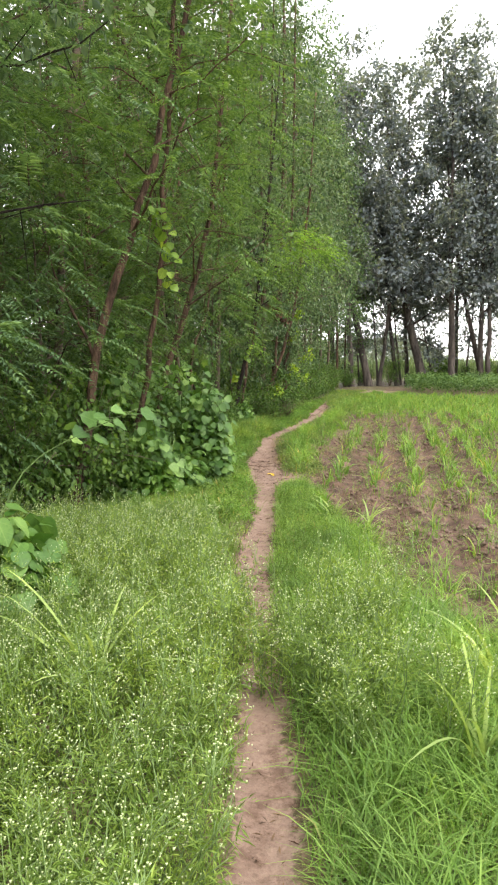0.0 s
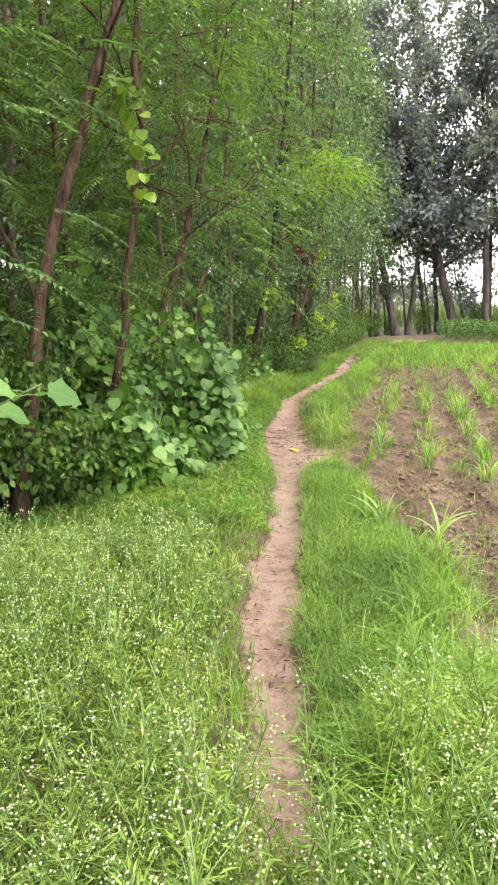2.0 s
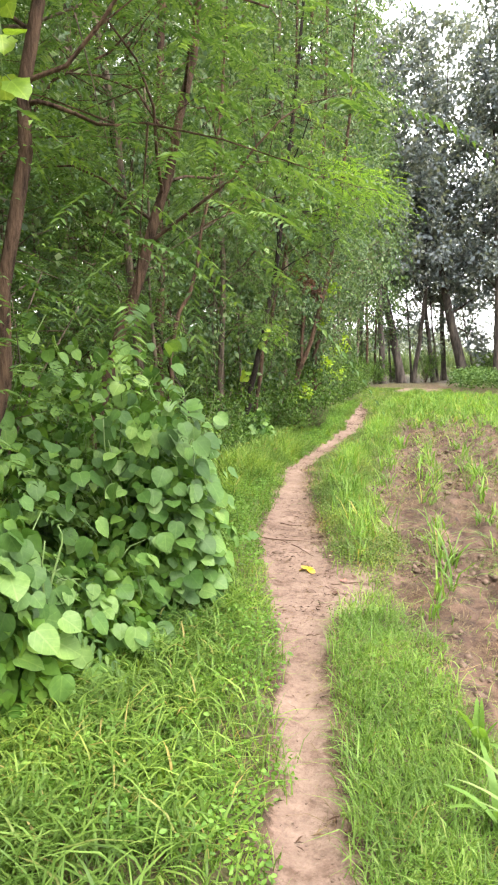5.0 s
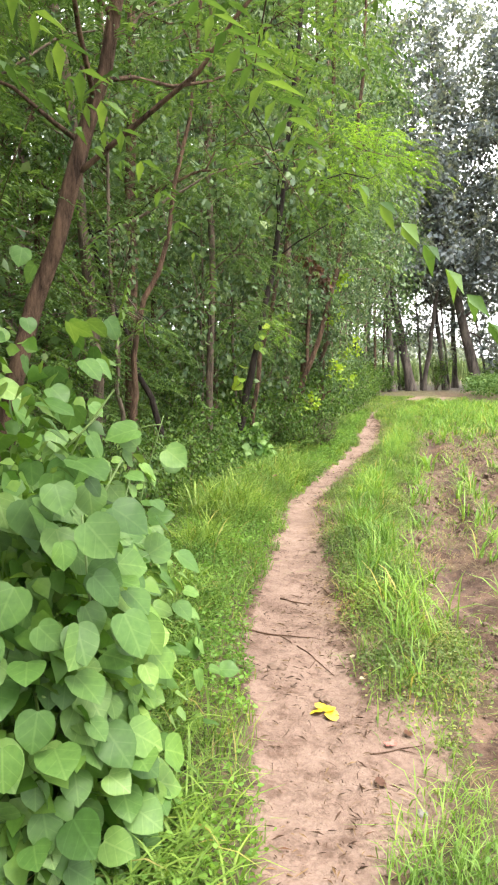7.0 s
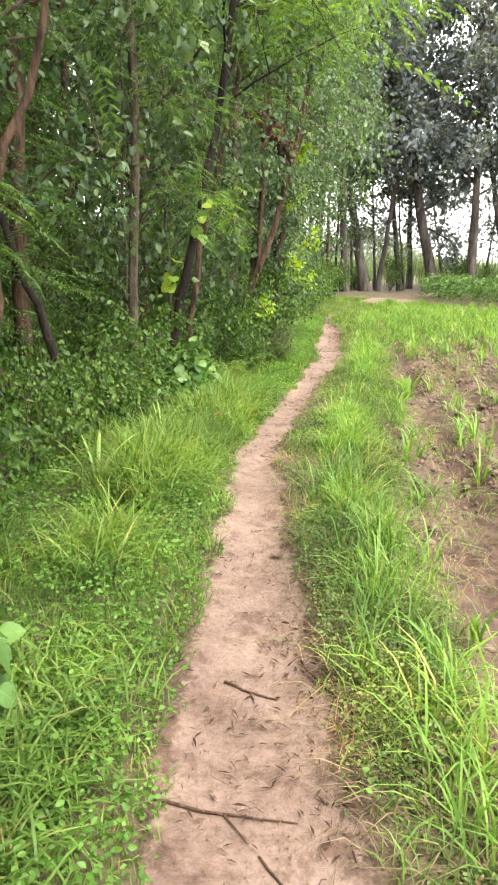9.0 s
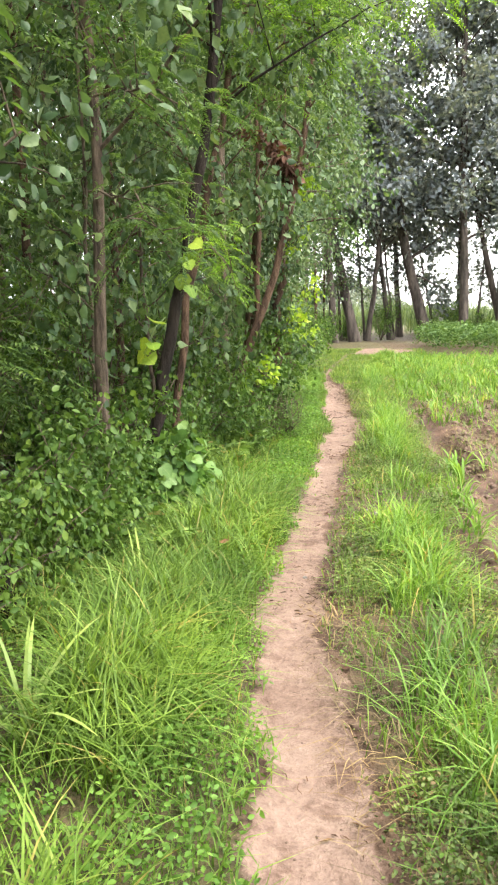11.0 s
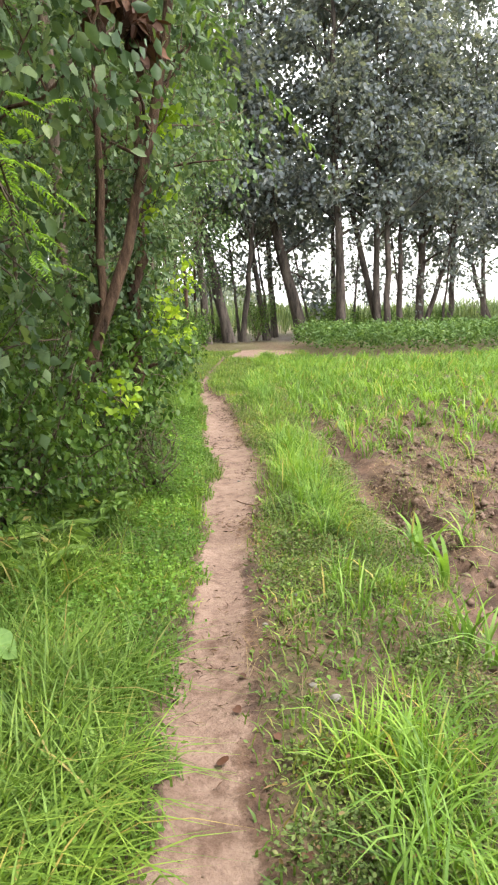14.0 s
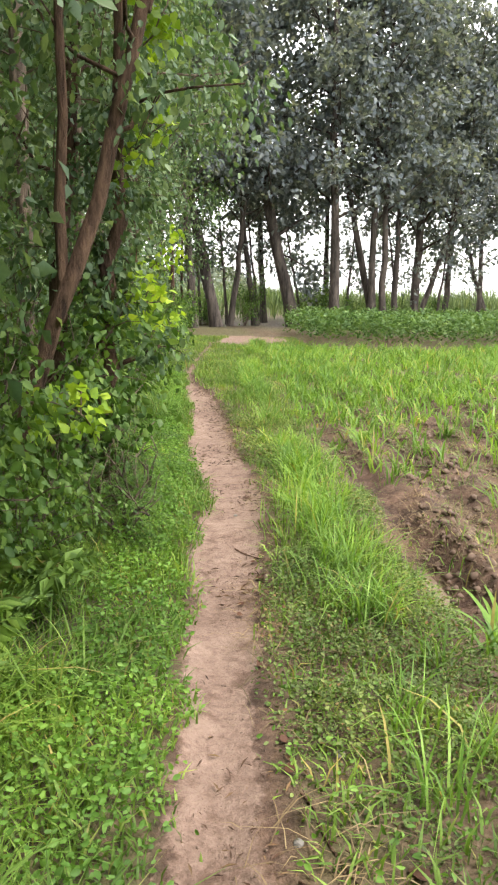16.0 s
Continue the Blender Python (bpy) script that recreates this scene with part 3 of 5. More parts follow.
def build_grass():
    rng = np.random.default_rng(11)
    # short dense turf hugging both edges of the path
    P1 = scatter(145000, -2.6, 2.6, -0.5, 14, lambda x, y: np.maximum(left_of_path(x, y), 0.8 * right_of_path(x, y) * (0.45 + 0.55 * patchy(x, y, 1.2, 57, 0.15, -0.2))), rng)
    P2 = scatter(135000, -2.6, 1.6, 14, 27, lambda x, y: np.maximum(left_of_path(x, y), 0.7 * right_of_path(x, y) * (0.55 + 0.45 * patchy(x, y, 1.2, 57, 0.15, -0.2))), rng)
    P3 = scatter(40000, -2.6, 1.6, 27, 38, lambda x, y: np.maximum(left_of_path(x, y), right_of_path(x, y)), rng)
    for k, P in enumerate((P1, P2, P3)):
        n = len(P)
        tall = patchy(P[:, 0], P[:, 1], 1.1, 21)
        h = rng.uniform(0.05, 0.13, n) * (0.8 + 0.9 * tall)
        v = blades(P, h, rng.uniform(0.2, 1.1, n), rng.uniform(0.004, 0.009, n) * (1 + 0.5 * (k > 0)), rng, 2)
        stuff("short_grass", np_mesh("short_grass", *v, M_GRASS), "short green grass hugging the trodden footpath", "grass")
    # tall arching clumps on the left verge
    pieces = []
    spots = scatter(2000, -2.6, 0.2, 9.5, 27, lambda x, y: left_of_path(x, y) * np.clip((on_path(y)[0] - 0.22 - x) / 0.2, 0, 1) * patchy(x, y, 0.8, 31, -0.1, 0.15), rng)
    for c in spots:
        m = rng.integers(26, 48)
        P = c + np.stack([rng.normal(0, 0.07, m), rng.normal(0, 0.07, m), np.zeros(m)], 1)
        pieces.append(blades(P, rng.uniform(0.2, 0.48, m), rng.uniform(0.3, 1.2, m), rng.uniform(0.006, 0.011, m), rng, 4))
    for _ in range(150):
        x, y = rng.uniform(-1.75, -1.3), rng.uniform(12.2, 15.6)
        m = rng.integers(30, 50)
        c = np.array([x, y, float(height(np.array([x]), np.array([y]))[0]) - 0.01])
        P = c + np.stack([rng.normal(0, 0.06, m), rng.normal(0, 0.06, m), np.zeros(m)], 1)
        pieces.append(blades(P, rng.uniform(0.22, 0.58, m) * (0.6 + 0.4 * min(1.0, (-1.2 - x) / 0.4)), rng.uniform(0.3, 1.2, m), rng.uniform(0.006, 0.011, m), rng, 4))
    v = merge(pieces)
    stuff("tall_grass", np_mesh("tall_grass", *v, M_GRASS), "tall arching green grass beside the woodland edge", "grass")
    # bright upright grass in a strip between path and field
    pieces = []
    spots = scatter(7500, -0.8, 1.8, 9.5, 38, lambda x, y: right_of_path(x, y) * np.exp(-((x - (np.interp(y, FIELD_Y, FIELD_X) - np.interp(y, [11, 14], [0.08, 0.25]))) / 0.13) ** 2) * patchy(x, y, 0.7, 41, -0.25, 0.15) * np.interp(y, [12, 15], [0.7, 1.0]), rng)
    for c in spots:
        m = rng.integers(14, 30)
        P = c + np.stack([rng.normal(0, 0.045, m), rng.normal(0, 0.06, m), np.zeros(m)], 1)
        pieces.append(blades(P, rng.uniform(0.15, 0.41, m), rng.uniform(0.3, 1.2, m), rng.uniform(0.006, 0.012, m), rng, 3))
    v = merge(pieces)
    stuff("strip_grass", np_mesh("strip_grass", *v, M_CROP), "bright yellow-green grass along the field edge", "grass")
    # lush long grass to the right at the start
    pieces = []
    spots = scatter(1300, 1.3, 4.5, -0.5, 6.2, lambda x, y: np.clip((x - on_path(y)[1] - 0.12) / 0.2, 0, 1) * (1 - 0.9 * tilled(x, y)), rng)
    for c in spots:
        m = rng.integers(18, 34)
        P = c + np.stack([rng.normal(0, 0.07, m), rng.normal(0, 0.07, m), np.zeros(m)], 1)
        pieces.append(blades(P, rng.uniform(0.16, 0.42, m), rng.uniform(0.35, 1.3, m), rng.uniform(0.004, 0.009, m), rng, 4))
    v = merge(pieces)
    stuff("long_grass", np_mesh("long_grass", *v, M_LUSH), "lush long drooping grass between path and field", "grass")
    # bushy narrow-leaved grass past the weeds
    pieces = []
    spots = scatter(1500, -1.6, 0.4, 4.6, 10.5, lambda x, y: left_of_path(x, y) * np.clip((on_path(y)[0] - 0.1 - x) / 0.3, 0, 1), rng)
    for c in spots:
        m = rng.integers(16, 30)
        P = c + np.stack([rng.normal(0, 0.06, m), rng.normal(0, 0.06, m), rng.uniform(0, 0.12, m)], 1)
        pieces.append(blades(P, rng.uniform(0.1, 0.2, m), rng.uniform(0.6, 1.6, m), rng.uniform(0.007, 0.013, m), rng, 3))
    v = merge(pieces)
    stuff("bushy_grass", np_mesh("bushy_grass", *v, M_GRASS), "bushy bright green grass with narrow leaves", "grass")
    # fine low grass and herbs between path and field
    P = scatter(120000, 0.2, 3.2, 1.0, 9.5, lambda x, y: right_of_path(x, y) * np.clip((9.3 - y) / 1.2, 0, 1), rng)
    n = len(P)
    v = blades(P, rng.uniform(0.07, 0.17, n), rng.uniform(0.3, 1.3, n), rng.uniform(0.004, 0.008, n), rng, 2)
    stuff("fine_grass", np_mesh("fine_grass", *v, M_LUSH), "dense fine pale green grass between path and field", "grass")
    P = scatter(70000, 0.2, 3.2, 1.0, 8.5, lambda x, y: right_of_path(x, y) * patchy(x, y, 1.5, 55, -0.2, 0.2), rng)
    n = len(P)
    P[:, 2] += rng.uniform(0.03, 0.16, n)
    v = leaf_cloud(P, rng.normal(0, 1, (n, 3)) + np.array([0, 0, 0.4]), rng.uniform(0.02, 0.045, n), LEAF_FINE, rng, 0.5)
    stuff("fine_herbs", np_mesh("fine_herbs", *v, M_WEED), "fine-leaved pale green herbs beside the footpath", "weed")
    # small round-leaved ground weeds in the turf
    P = scatter(310000, -2.6, 1.4, 6, 27, lambda x, y: np.maximum(left_of_path(x, y) * np.maximum(patchy(x, y, 1.3, 51, -0.3, 0.05), 0.95 * (y > 9) * (x > on_path(y)[0] - 0.45)), 0.12 * right_of_path(x, y) * patchy(x, y, 1.6, 53, 0.0, 0.2)), rng)
    n = len(P)
    P[:, 2] += rng.uniform(0.03, 0.17, n) * np.where(P[:, 0] > on_path(P[:, 1])[0] - 0.1, 0.5, 1.0)
    D = np.stack([rng.normal(0, 1, n), rng.normal(0, 1, n), rng.uniform(-0.3, 0.4, n)], 1)
    v = leaf_cloud(P, D, rng.uniform(0.013, 0.03, n), LEAF_OVAL, rng, 0.45)
    stuff("ground_weeds", np_mesh("ground_weeds", *v, M_CLOVER), "low leafy green weeds mixed into the verge grass", "weed")
    # matted creeping weeds on the bare side of the path
    P = scatter(430000, -1.0, 1.0, 9.0, 24, lambda x, y: right_of_path(x, y) * patchy(x, y, 2.0, 56, -0.25, 0.15), rng)
    n = len(P)
    P[:, 2] += rng.uniform(0.0, 1.0, n) * (0.02 + 0.09 * patchy(P[:, 0], P[:, 1], 2.0, 56, -0.1, 0.3))
    v = leaf_cloud(P, rng.normal(0, 1, (n, 3)) * np.array([1, 1, 0.4]), rng.uniform(0.008, 0.022, n), LEAF_OVAL, rng, 0.5)
    stuff("creeping_weeds", np_mesh("creeping_weeds", *v, M_CREEP), "matted small-leaved creeping weeds on trampled soil", "weed")
    # thin volunteer grass across the tilled ground
    P = scatter(60000, -0.2, 7, 4.5, 24, lambda x, y: tilled(x, y) * patchy(x, y, 1.4, 59, -0.05, 0.3), rng)
    n = len(P)
    v = blades(P, rng.uniform(0.04, 0.13, n), rng.uniform(0.3, 1.4, n), rng.uniform(0.004, 0.009, n), rng, 2)
    stuff("field_grass", np_mesh("field_grass", *v, M_CROP), "thin young grass sprouting from the tilled soil", "grass")
    # dry stubble and straw on the bare edges
    P = scatter(90000, -1.0, 3.0, 5, 27, lambda x, y: np.clip((x - on_path(y)[1] + 0.08) / 0.1, 0, 1) * np.clip((2.2 - x) / 1.0, 0, 1) * patchy(x, y, 1.5, 61, -0.1, 0.2), rng)
    n = len(P)
    P[:, 2] += 0.012
    v = blades(P, rng.uniform(0.04, 0.13, n), rng.uniform(1.2, 3.0, n), rng.uniform(0.003, 0.006, n), rng, 2, 1.5)
    stuff("dry_straw", np_mesh("dry_straw", *v, M_DRY), "flattened dry straw and stubble on bare soil", "straw")


def build_crop():
    """Young sorghum in rows, sparse on the muddy near side, closed further off."""
    rng = np.random.default_rng(12)
    near, far = [], []
    for r in range(-4, 46):
        y = 3.0
        while y < 33.8:
            y += rng.uniform(0.07, 0.2)
            x = r * ROW_GAP + ROW_START + ROW_SLANT * y + rng.normal(0, 0.075)
            ax, ay = np.array([x]), np.array([y])
            if tilled(ax, ay)[0] < 0.5:
                continue
            edge = x - float(np.interp(y, FIELD_Y, FIELD_X))
            thick = float(patchy(ax, ay, 0.5, 71, -0.25, 0.2)[0])
            cover = min(1.0, 0.3 + 0.7 * max(0.0, min(1.0, (y - 20) / 3)) + 0.65 * max(0.0, min(1.0, (edge - 1.5) / 0.9)) + 0.2 * (8 < y < 16) - 0.12 * (y < 8)) * (0.5 + 0.5 * thick)
            if rng.uniform() > cover:
                continue
            (near if (y < 22 and x < 6) else far).append((x, y, float(height(ax, ay)[0]) - 0.01))
    n = 56000
    xs, ys = rng.uniform(0, 24, n), rng.uniform(12, 33.8, n)
    keep = (tilled(xs, ys) > 0.5) & (rng.uniform(0, 1, n) < np.clip((ys - 20) / 7, 0, 1) * 0.85 + np.clip((xs - 2.5) / 3, 0, 1) * 0.5) & (rng.uniform(0, 1, n) < patchy(xs, ys, 0.4, 73, -0.5, 0.0))
    far += list(zip(xs[keep], ys[keep], height(xs[keep], ys[keep]) - 0.01))
    for k, lst in enumerate((near, far)):
        P0 = np.array(lst)
        m = 10 if k == 0 else 5
        sc = np.repeat(rng.uniform(0.65, 1.35, len(P0)), m)
        P = np.repeat(P0, m, 0) + np.stack([rng.normal(0, 0.03, len(P0) * m), rng.normal(0, 0.03, len(P0) * m), np.zeros(len(P0) * m)], 1)
        n = len(P)
        v = blades(P, rng.uniform(0.15, 0.38, n) * sc, rng.uniform(0.3, 1.15, n), rng.uniform(0.011, 0.022, n) * (1 + 0.35 * k), rng, 3 - k)
        stuff("crop_rows", np_mesh("crop_rows", *v, M_CROP), "young green fodder crop growing in muddy rows", "crop")


def build_hedge_and_cane():
    rng = np.random.default_rng(13)
    n = 56000
    x = rng.uniform(1.5, 27, n)
    y = 34.1 + rng.uniform(0, 8.0, n) - 0.03 * x
    top = 0.8 + 0.4 * noise2(x * 0.8, y * 0.8, 81) + 0.3 * noise2(x * 2.2, y * 2.2, 82)
    ok = x > 1.6 + 0.3 * (y - 33) * noise2(y, y, 5)
    P = np.stack([x, y, height(x, y) + top * rng.uniform(0.0, 1, n) ** 0.45], 1)[ok]
    n = len(P)
    D = np.stack([rng.normal(0, 1, n), rng.normal(0, 1, n), rng.uniform(-0.2, 1.0, n)], 1)
    v = leaf_cloud(P, D, rng.uniform(0.06, 0.15, n), LEAF_LITE, rng, 0.5)
    stuff("weed_bank", np_mesh("weed_bank", *v, M_SHRUB_LIGHT), "knee-high bank of leafy green weeds at the field's end", "weeds")
    n = 17000
    y = 53 + rng.uniform(0, 1, n) ** 1.6 * 30
    x = rng.uniform(-16, 62, n) * (0.6 + 0.4 * (y - 50) / 20)
    P = np.stack([x, y, height(x, y) + rng.uniform(0, 0.9, n)], 1)
    v = blades(P, rng.uniform(1.0, 1.9, n), rng.uniform(0.1, 0.6, n), rng.uniform(0.03, 0.07, n), rng, 3)
    stuff("cane_field", np_mesh("cane_field", *v, M_CANE), "tall green sugarcane field beyond the far trees", "crop")


def build_distance():
    """A line of woods far beyond the cane, paled by haze in its leaf colour."""
    rng = np.random.default_rng(14)
    n = 26000
    x = rng.uniform(-90, 14, n)
    y = 125 + rng.uniform(0, 25, n)
    top = 5.0 + 5.0 * noise2(x * 0.12, y * 0.02, 91) + 3.0 * noise2(x * 0.4, y * 0.05, 92)
    top = top * np.clip((14 - x) / 12, 0.25, 1)
    P = np.stack([x, y, top * rng.uniform(0, 1, n) ** 0.6], 1)
    D = rng.normal(0, 1, (n, 3))
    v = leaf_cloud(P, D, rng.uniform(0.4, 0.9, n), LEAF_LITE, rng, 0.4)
    stuff("distant_woods", np_mesh("distant_woods", *v, M_DISTANT_HAZED), "line of distant woods, its leaves coloured pale grey-green for haze", "trees")


# Greyed, lightened leaf tones carry the haze of the distance.
M_DISTANT_HAZED = leaf_mat("hazed_distant_leaf", (0.14, 0.17, 0.15), (0.18, 0.21, 0.19), (0.22, 0.25, 0.23), 0.6, 0.3)
build_distance()
M_SHRUB_LIGHT = leaf_mat("bank_weed_leaf", (0.05, 0.1, 0.03), (0.08, 0.145, 0.045), (0.12, 0.19, 0.065), 0.5, 0.35)


def build_litter():
    """Chaff, leaf scraps and small clods strewn over the trodden path and its bare edges."""
    rng = np.random.default_rng(19)
    P = scatter(230000, -1.6, 2.2, 0.5, 27, lambda x, y: np.maximum(trodden(x, y) * 0.42, np.exp(-((x - on_path(y)[1]) / 0.14) ** 2)) * patchy(x, y, 2.2, 65, -0.15, 0.3), rng)
    n = len(P)
    P[:, 2] += 0.024
    D = np.stack([rng.normal(0, 1, n), rng.normal(0, 1, n), rng.normal(0, 0.15, n)], 1)
    v = leaf_cloud(P, D, 0.008 + 0.05 * rng.uniform(0, 1, n) ** 3, LEAF_FINE, rng, 0.8)
    stuff("path_litter", np_mesh("path_litter", *v, M_LITTER), "brown chaff and leaf scraps on the footpath", "litter")
    P = scatter(24000, -1.6, 2.2, 0.5, 24, lambda x, y: np.maximum(trodden(x, y) * 0.45, np.exp(-((x - on_path(y)[1]) / 0.1) ** 2)) * patchy(x, y, 2.6, 66, -0.05, 0.25), rng)
    n = len(P)
    ln, bend = rng.uniform(0.02, 0.1, n), rng.normal(0, 1.3, n)
    ang = rng.uniform(0, 6.28, n)
    s = np.linspace(0, 1, 4)
    th = ang[:, None] + bend[:, None] * s
    cx = P[:, 0:1] + np.cumsum(np.cos(th), 1) * ln[:, None] / 4
    cy = P[:, 1:2] + np.cumsum(np.sin(th), 1) * ln[:, None] / 4
    w = rng.uniform(0.0009, 0.0024, n)[:, None] * np.array([1, 1, 0.8, 0.3])
    rows = []
    for sg in (1, -1):
        X, Y = cx - np.sin(th) * w * sg, cy + np.cos(th) * w * sg
        rows.append(np.stack([X, Y, height(cx.ravel(), cy.ravel()).reshape(n, 4) + 0.014 + 0.008 * np.sin(3.1 * s)], -1))
    V = np.concatenate(rows, 1).reshape(-1, 3)
    Q = (np.array([(0, 1, 5, 4), (1, 2, 6, 5), (2, 3, 7, 6)])[None] + (np.arange(n) * 8)[:, None, None]).reshape(-1, 4)
    stuff("path_stalks", np_mesh("path_stalks", V, [Q], M_LITTER), "curled dark stalks and rootlets trodden into the footpath", "litter")
    P = scatter(60000, -1.3, 6, 5, 26, lambda x, y: np.maximum(tilled(x, y) * patchy(x, y, 1.0, 67, -0.1, 0.2), 0.1 * trodden(x, y)), rng)
    n = len(P)
    octa = np.array([(1, 0, 0), (-0.8, 0.3, 0), (0.2, 1, 0.1), (0, -0.9, 0), (0.1, 0, 0.7), (0, 0.1, -0.6)])
    fo = np.array([(0, 2, 4), (2, 1, 4), (1, 3, 4), (3, 0, 4), (2, 0, 5), (1, 2, 5), (3, 1, 5), (0, 3, 5)])
    r = 0.008 + 0.042 * rng.uniform(0, 1, n) ** 3
    r = np.where(trodden(P[:, 0], P[:, 1]) > 0.3, 0.006, r)
    a = rng.uniform(0, 6.28, n)
    O = np.stack([octa[None, :, 0] * np.cos(a)[:, None] - octa[None, :, 1] * np.sin(a)[:, None], octa[None, :, 0] * np.sin(a)[:, None] + octa[None, :, 1] * np.cos(a)[:, None], np.repeat(octa[None, :, 2], n, 0)], -1)
    O = O * rng.uniform(0.6, 1.3, (n, 6, 1))
    V = P[:, None] + np.array([0, 0, 0.012]) + O * r[:, None, None]
    Q = (fo[None] + (np.arange(n) * 6)[:, None, None]).reshape(-1, 3)
    stuff("soil_clods", np_mesh("soil_clods", V.reshape(-1, 3), [Q], M_CLOD), "crumbled clods of dark tilled soil", "soil")


M_LITTER = leaf_mat("leaf_scrap", (0.03, 0.016, 0.01), (0.07, 0.036, 0.022), (0.17, 0.11, 0.06), 0.8, 0.05)
M_CLOD = plain_mat("soil_clod", (0.12, 0.077, 0.055), 0.9)
build_litter()
build_grass()
build_crop()
build_hedge_and_cane()

# ---- the named trees of the woodland edge ----
tree("leaning_tree", 101, [(-1.47, 5.7, 0.0), (-1.43, 5.8, 0.9), (-1.33, 5.98, 1.75), (-1.12, 6.2, 2.75), (-0.88, 6.42, 3.65), (-0.55, 6.8, 5.4), (-0.35, 7.0, 7.0)], 0.04,
     M_BARK_RED, M_NEEM, "feather", "slim leaning tree with reddish-brown bark and feathery leaves", 0.55, 11, 1.4, 13, 28, 0.1, 0.9,
     forks=[((-1.35, 5.95, 1.7), (-1.9, 6.1, 2.9), 0.02)])
tree("slender_tree", 102, [(-1.5, 7.1, 0.0), (-1.32, 7.1, 1.1), (-1.12, 7.15, 2.3), (-1.02, 7.15, 2.95), (-0.95, 7.25, 5.0), (-0.8, 7.4, 7.5)], 0.02,
     M_BARK_RED, M_NEEM, "feather", "slender crooked tree with peeling reddish bark", 0.5, 11, 1.1, 13, 28, 0.095, 0.9,
     forks=[((-1.05, 7.15, 2.7), (-0.46, 7.15, 2.57), 0.013)])
tree("slender_tree", 103, [(-2.3, 9.7, 0.0), (-2.05, 9.8, 1.2), (-1.77, 9.9, 2.2), (-1.46, 10.0, 3.05), (-1.2, 10.1, 4.5), (-0.95, 10.3, 7.5)], 0.042,
     M_BARK_RED, M_NEEM, "feather", "slanting tree with flaking reddish bark among shrubs", 0.45, 12, 1.8, 13, 28, 0.105, 1.0)
tree("dark_trunk_tree", 104, [(-2.38, 15.2, 0.0), (-2.2, 15.27, 0.69), (-2.06, 15.33, 1.33), (-1.92, 15.4, 2.0), (-1.76, 15.5, 3.0), (-1.55, 15.7, 5.0), (-1.3, 16, 8.5)], 0.036,
     M_BARK_DARK, M_NEEM, "feather", "tree with a dark slanting knobbly trunk at the woodland edge", 0.6, 11, 1.5, 14, 26, 0.08, 0.8)
tree("poplar_tree", 105, [(-2.85, 15.9, 0.0), (-2.8, 16, 3), (-2.8, 16.1, 6), (-2.75, 16.2, 13)], 0.036, M_BARK_GREY, M_POPLAR, "oval",
     "straight poplar with grey-brown bark in the woodland", 0.3, 18, 1.6, 18, 14, 0.1, 0.8)
tree("poplar_tree", 106, [(-2.3, 16.0, 0.0), (-2.17, 16.07, 1.3), (-2.02, 16.5, 2.4), (-1.84, 16.9, 3.53), (-1.75, 17.2, 6), (-1.7, 17.4, 12)], 0.018, M_BARK_RED, M_POPLAR, "oval",
     "poplar with reddish lower trunk behind the shrubs", 0.36, 18, 0.85, 18, 16, 0.075, 0.6)
tree("forked_poplar", 107, [(-2.3, 18.3, 0.0), (-2.08, 18.4, 0.75), (-1.79, 18.45, 1.57), (-1.45, 18.6, 2.68), (-1.1, 18.9, 5.0), (-0.9, 19.2, 9)], 0.04,
     M_BARK_RED, M_POPLAR, "oval", "poplar with a slanting brown trunk that forks above", 0.5, 14, 0.6, 13, 14, 0.066, 0.45,
     forks=[((-1.85, 18.45, 1.45), (-1.95, 18.7, 4.5), 0.035), ((-1.38, 18.65, 2.95), (-0.9, 19.1, 3.9), 0.018)])
tree("poplar_tree", 108, [(-1.8, 19.3, 0.0), (-1.76, 19.3, 1.14), (-1.64, 19.4, 2.4), (-1.55, 19.7, 13)], 0.05, M_BARK_RED, M_POPLAR, "oval",
     "upright poplar wrapped in lime-green leaves", 0.26, 20, 0.3, 13, 14, 0.06, 0.27)
tree("poplar_tree", 109, [(-2.2, 19.5, 0.0), (-2.1, 19.5, 1.6), (-1.94, 19.6, 3.24), (-1.85, 19.8, 14)], 0.06, M_BARK_RED, M_POPLAR, "oval",
     "tall upright poplar with rough brown bark", 0.28, 18, 0.45, 13, 14, 0.062, 0.4)

tree("slender_tree", 112, [(-2.37, 12.15, 0.0), (-2.35, 12.15, 0.92), (-2.27, 12.15, 1.89), (-2.0, 12.25, 2.51), (-1.75, 12.5, 4.2), (-1.70, 12.8, 7)], 0.026,
     M_BARK_RED, M_NEEM, "feather", "slender tree with a kinked reddish trunk", 0.66, 9, 0.8, 11, 26, 0.07, 0.6, r1=0.008)
tree("slender_tree", 113, [(-2.75, 12.9, 0.0), (-2.78, 12.9, 1.0), (-2.83, 12.8, 2.3), (-2.9, 12.9, 8)], 0.026,
     M_BARK_GREY, M_POPLAR, "oval", "thin grey-barked tree with drooping leaves", 0.5, 10, 0.8, 14, 14, 0.065, 0.55, r1=0.008)
tree("dark_trunk_tree", 114, [(-2.28, 13.20, 0.0), (-2.48, 13.20, 0.92), (-2.81, 13.20, 1.68), (-3.31, 13.20, 2.98), (-3.71, 13.40, 5.5)], 0.03,
     M_BARK_DARK, M_DEEP, "feather", "dark trunk leaning away from the path", 0.7, 8, 0.8, 12, 26, 0.075, 0.65, r1=0.01)
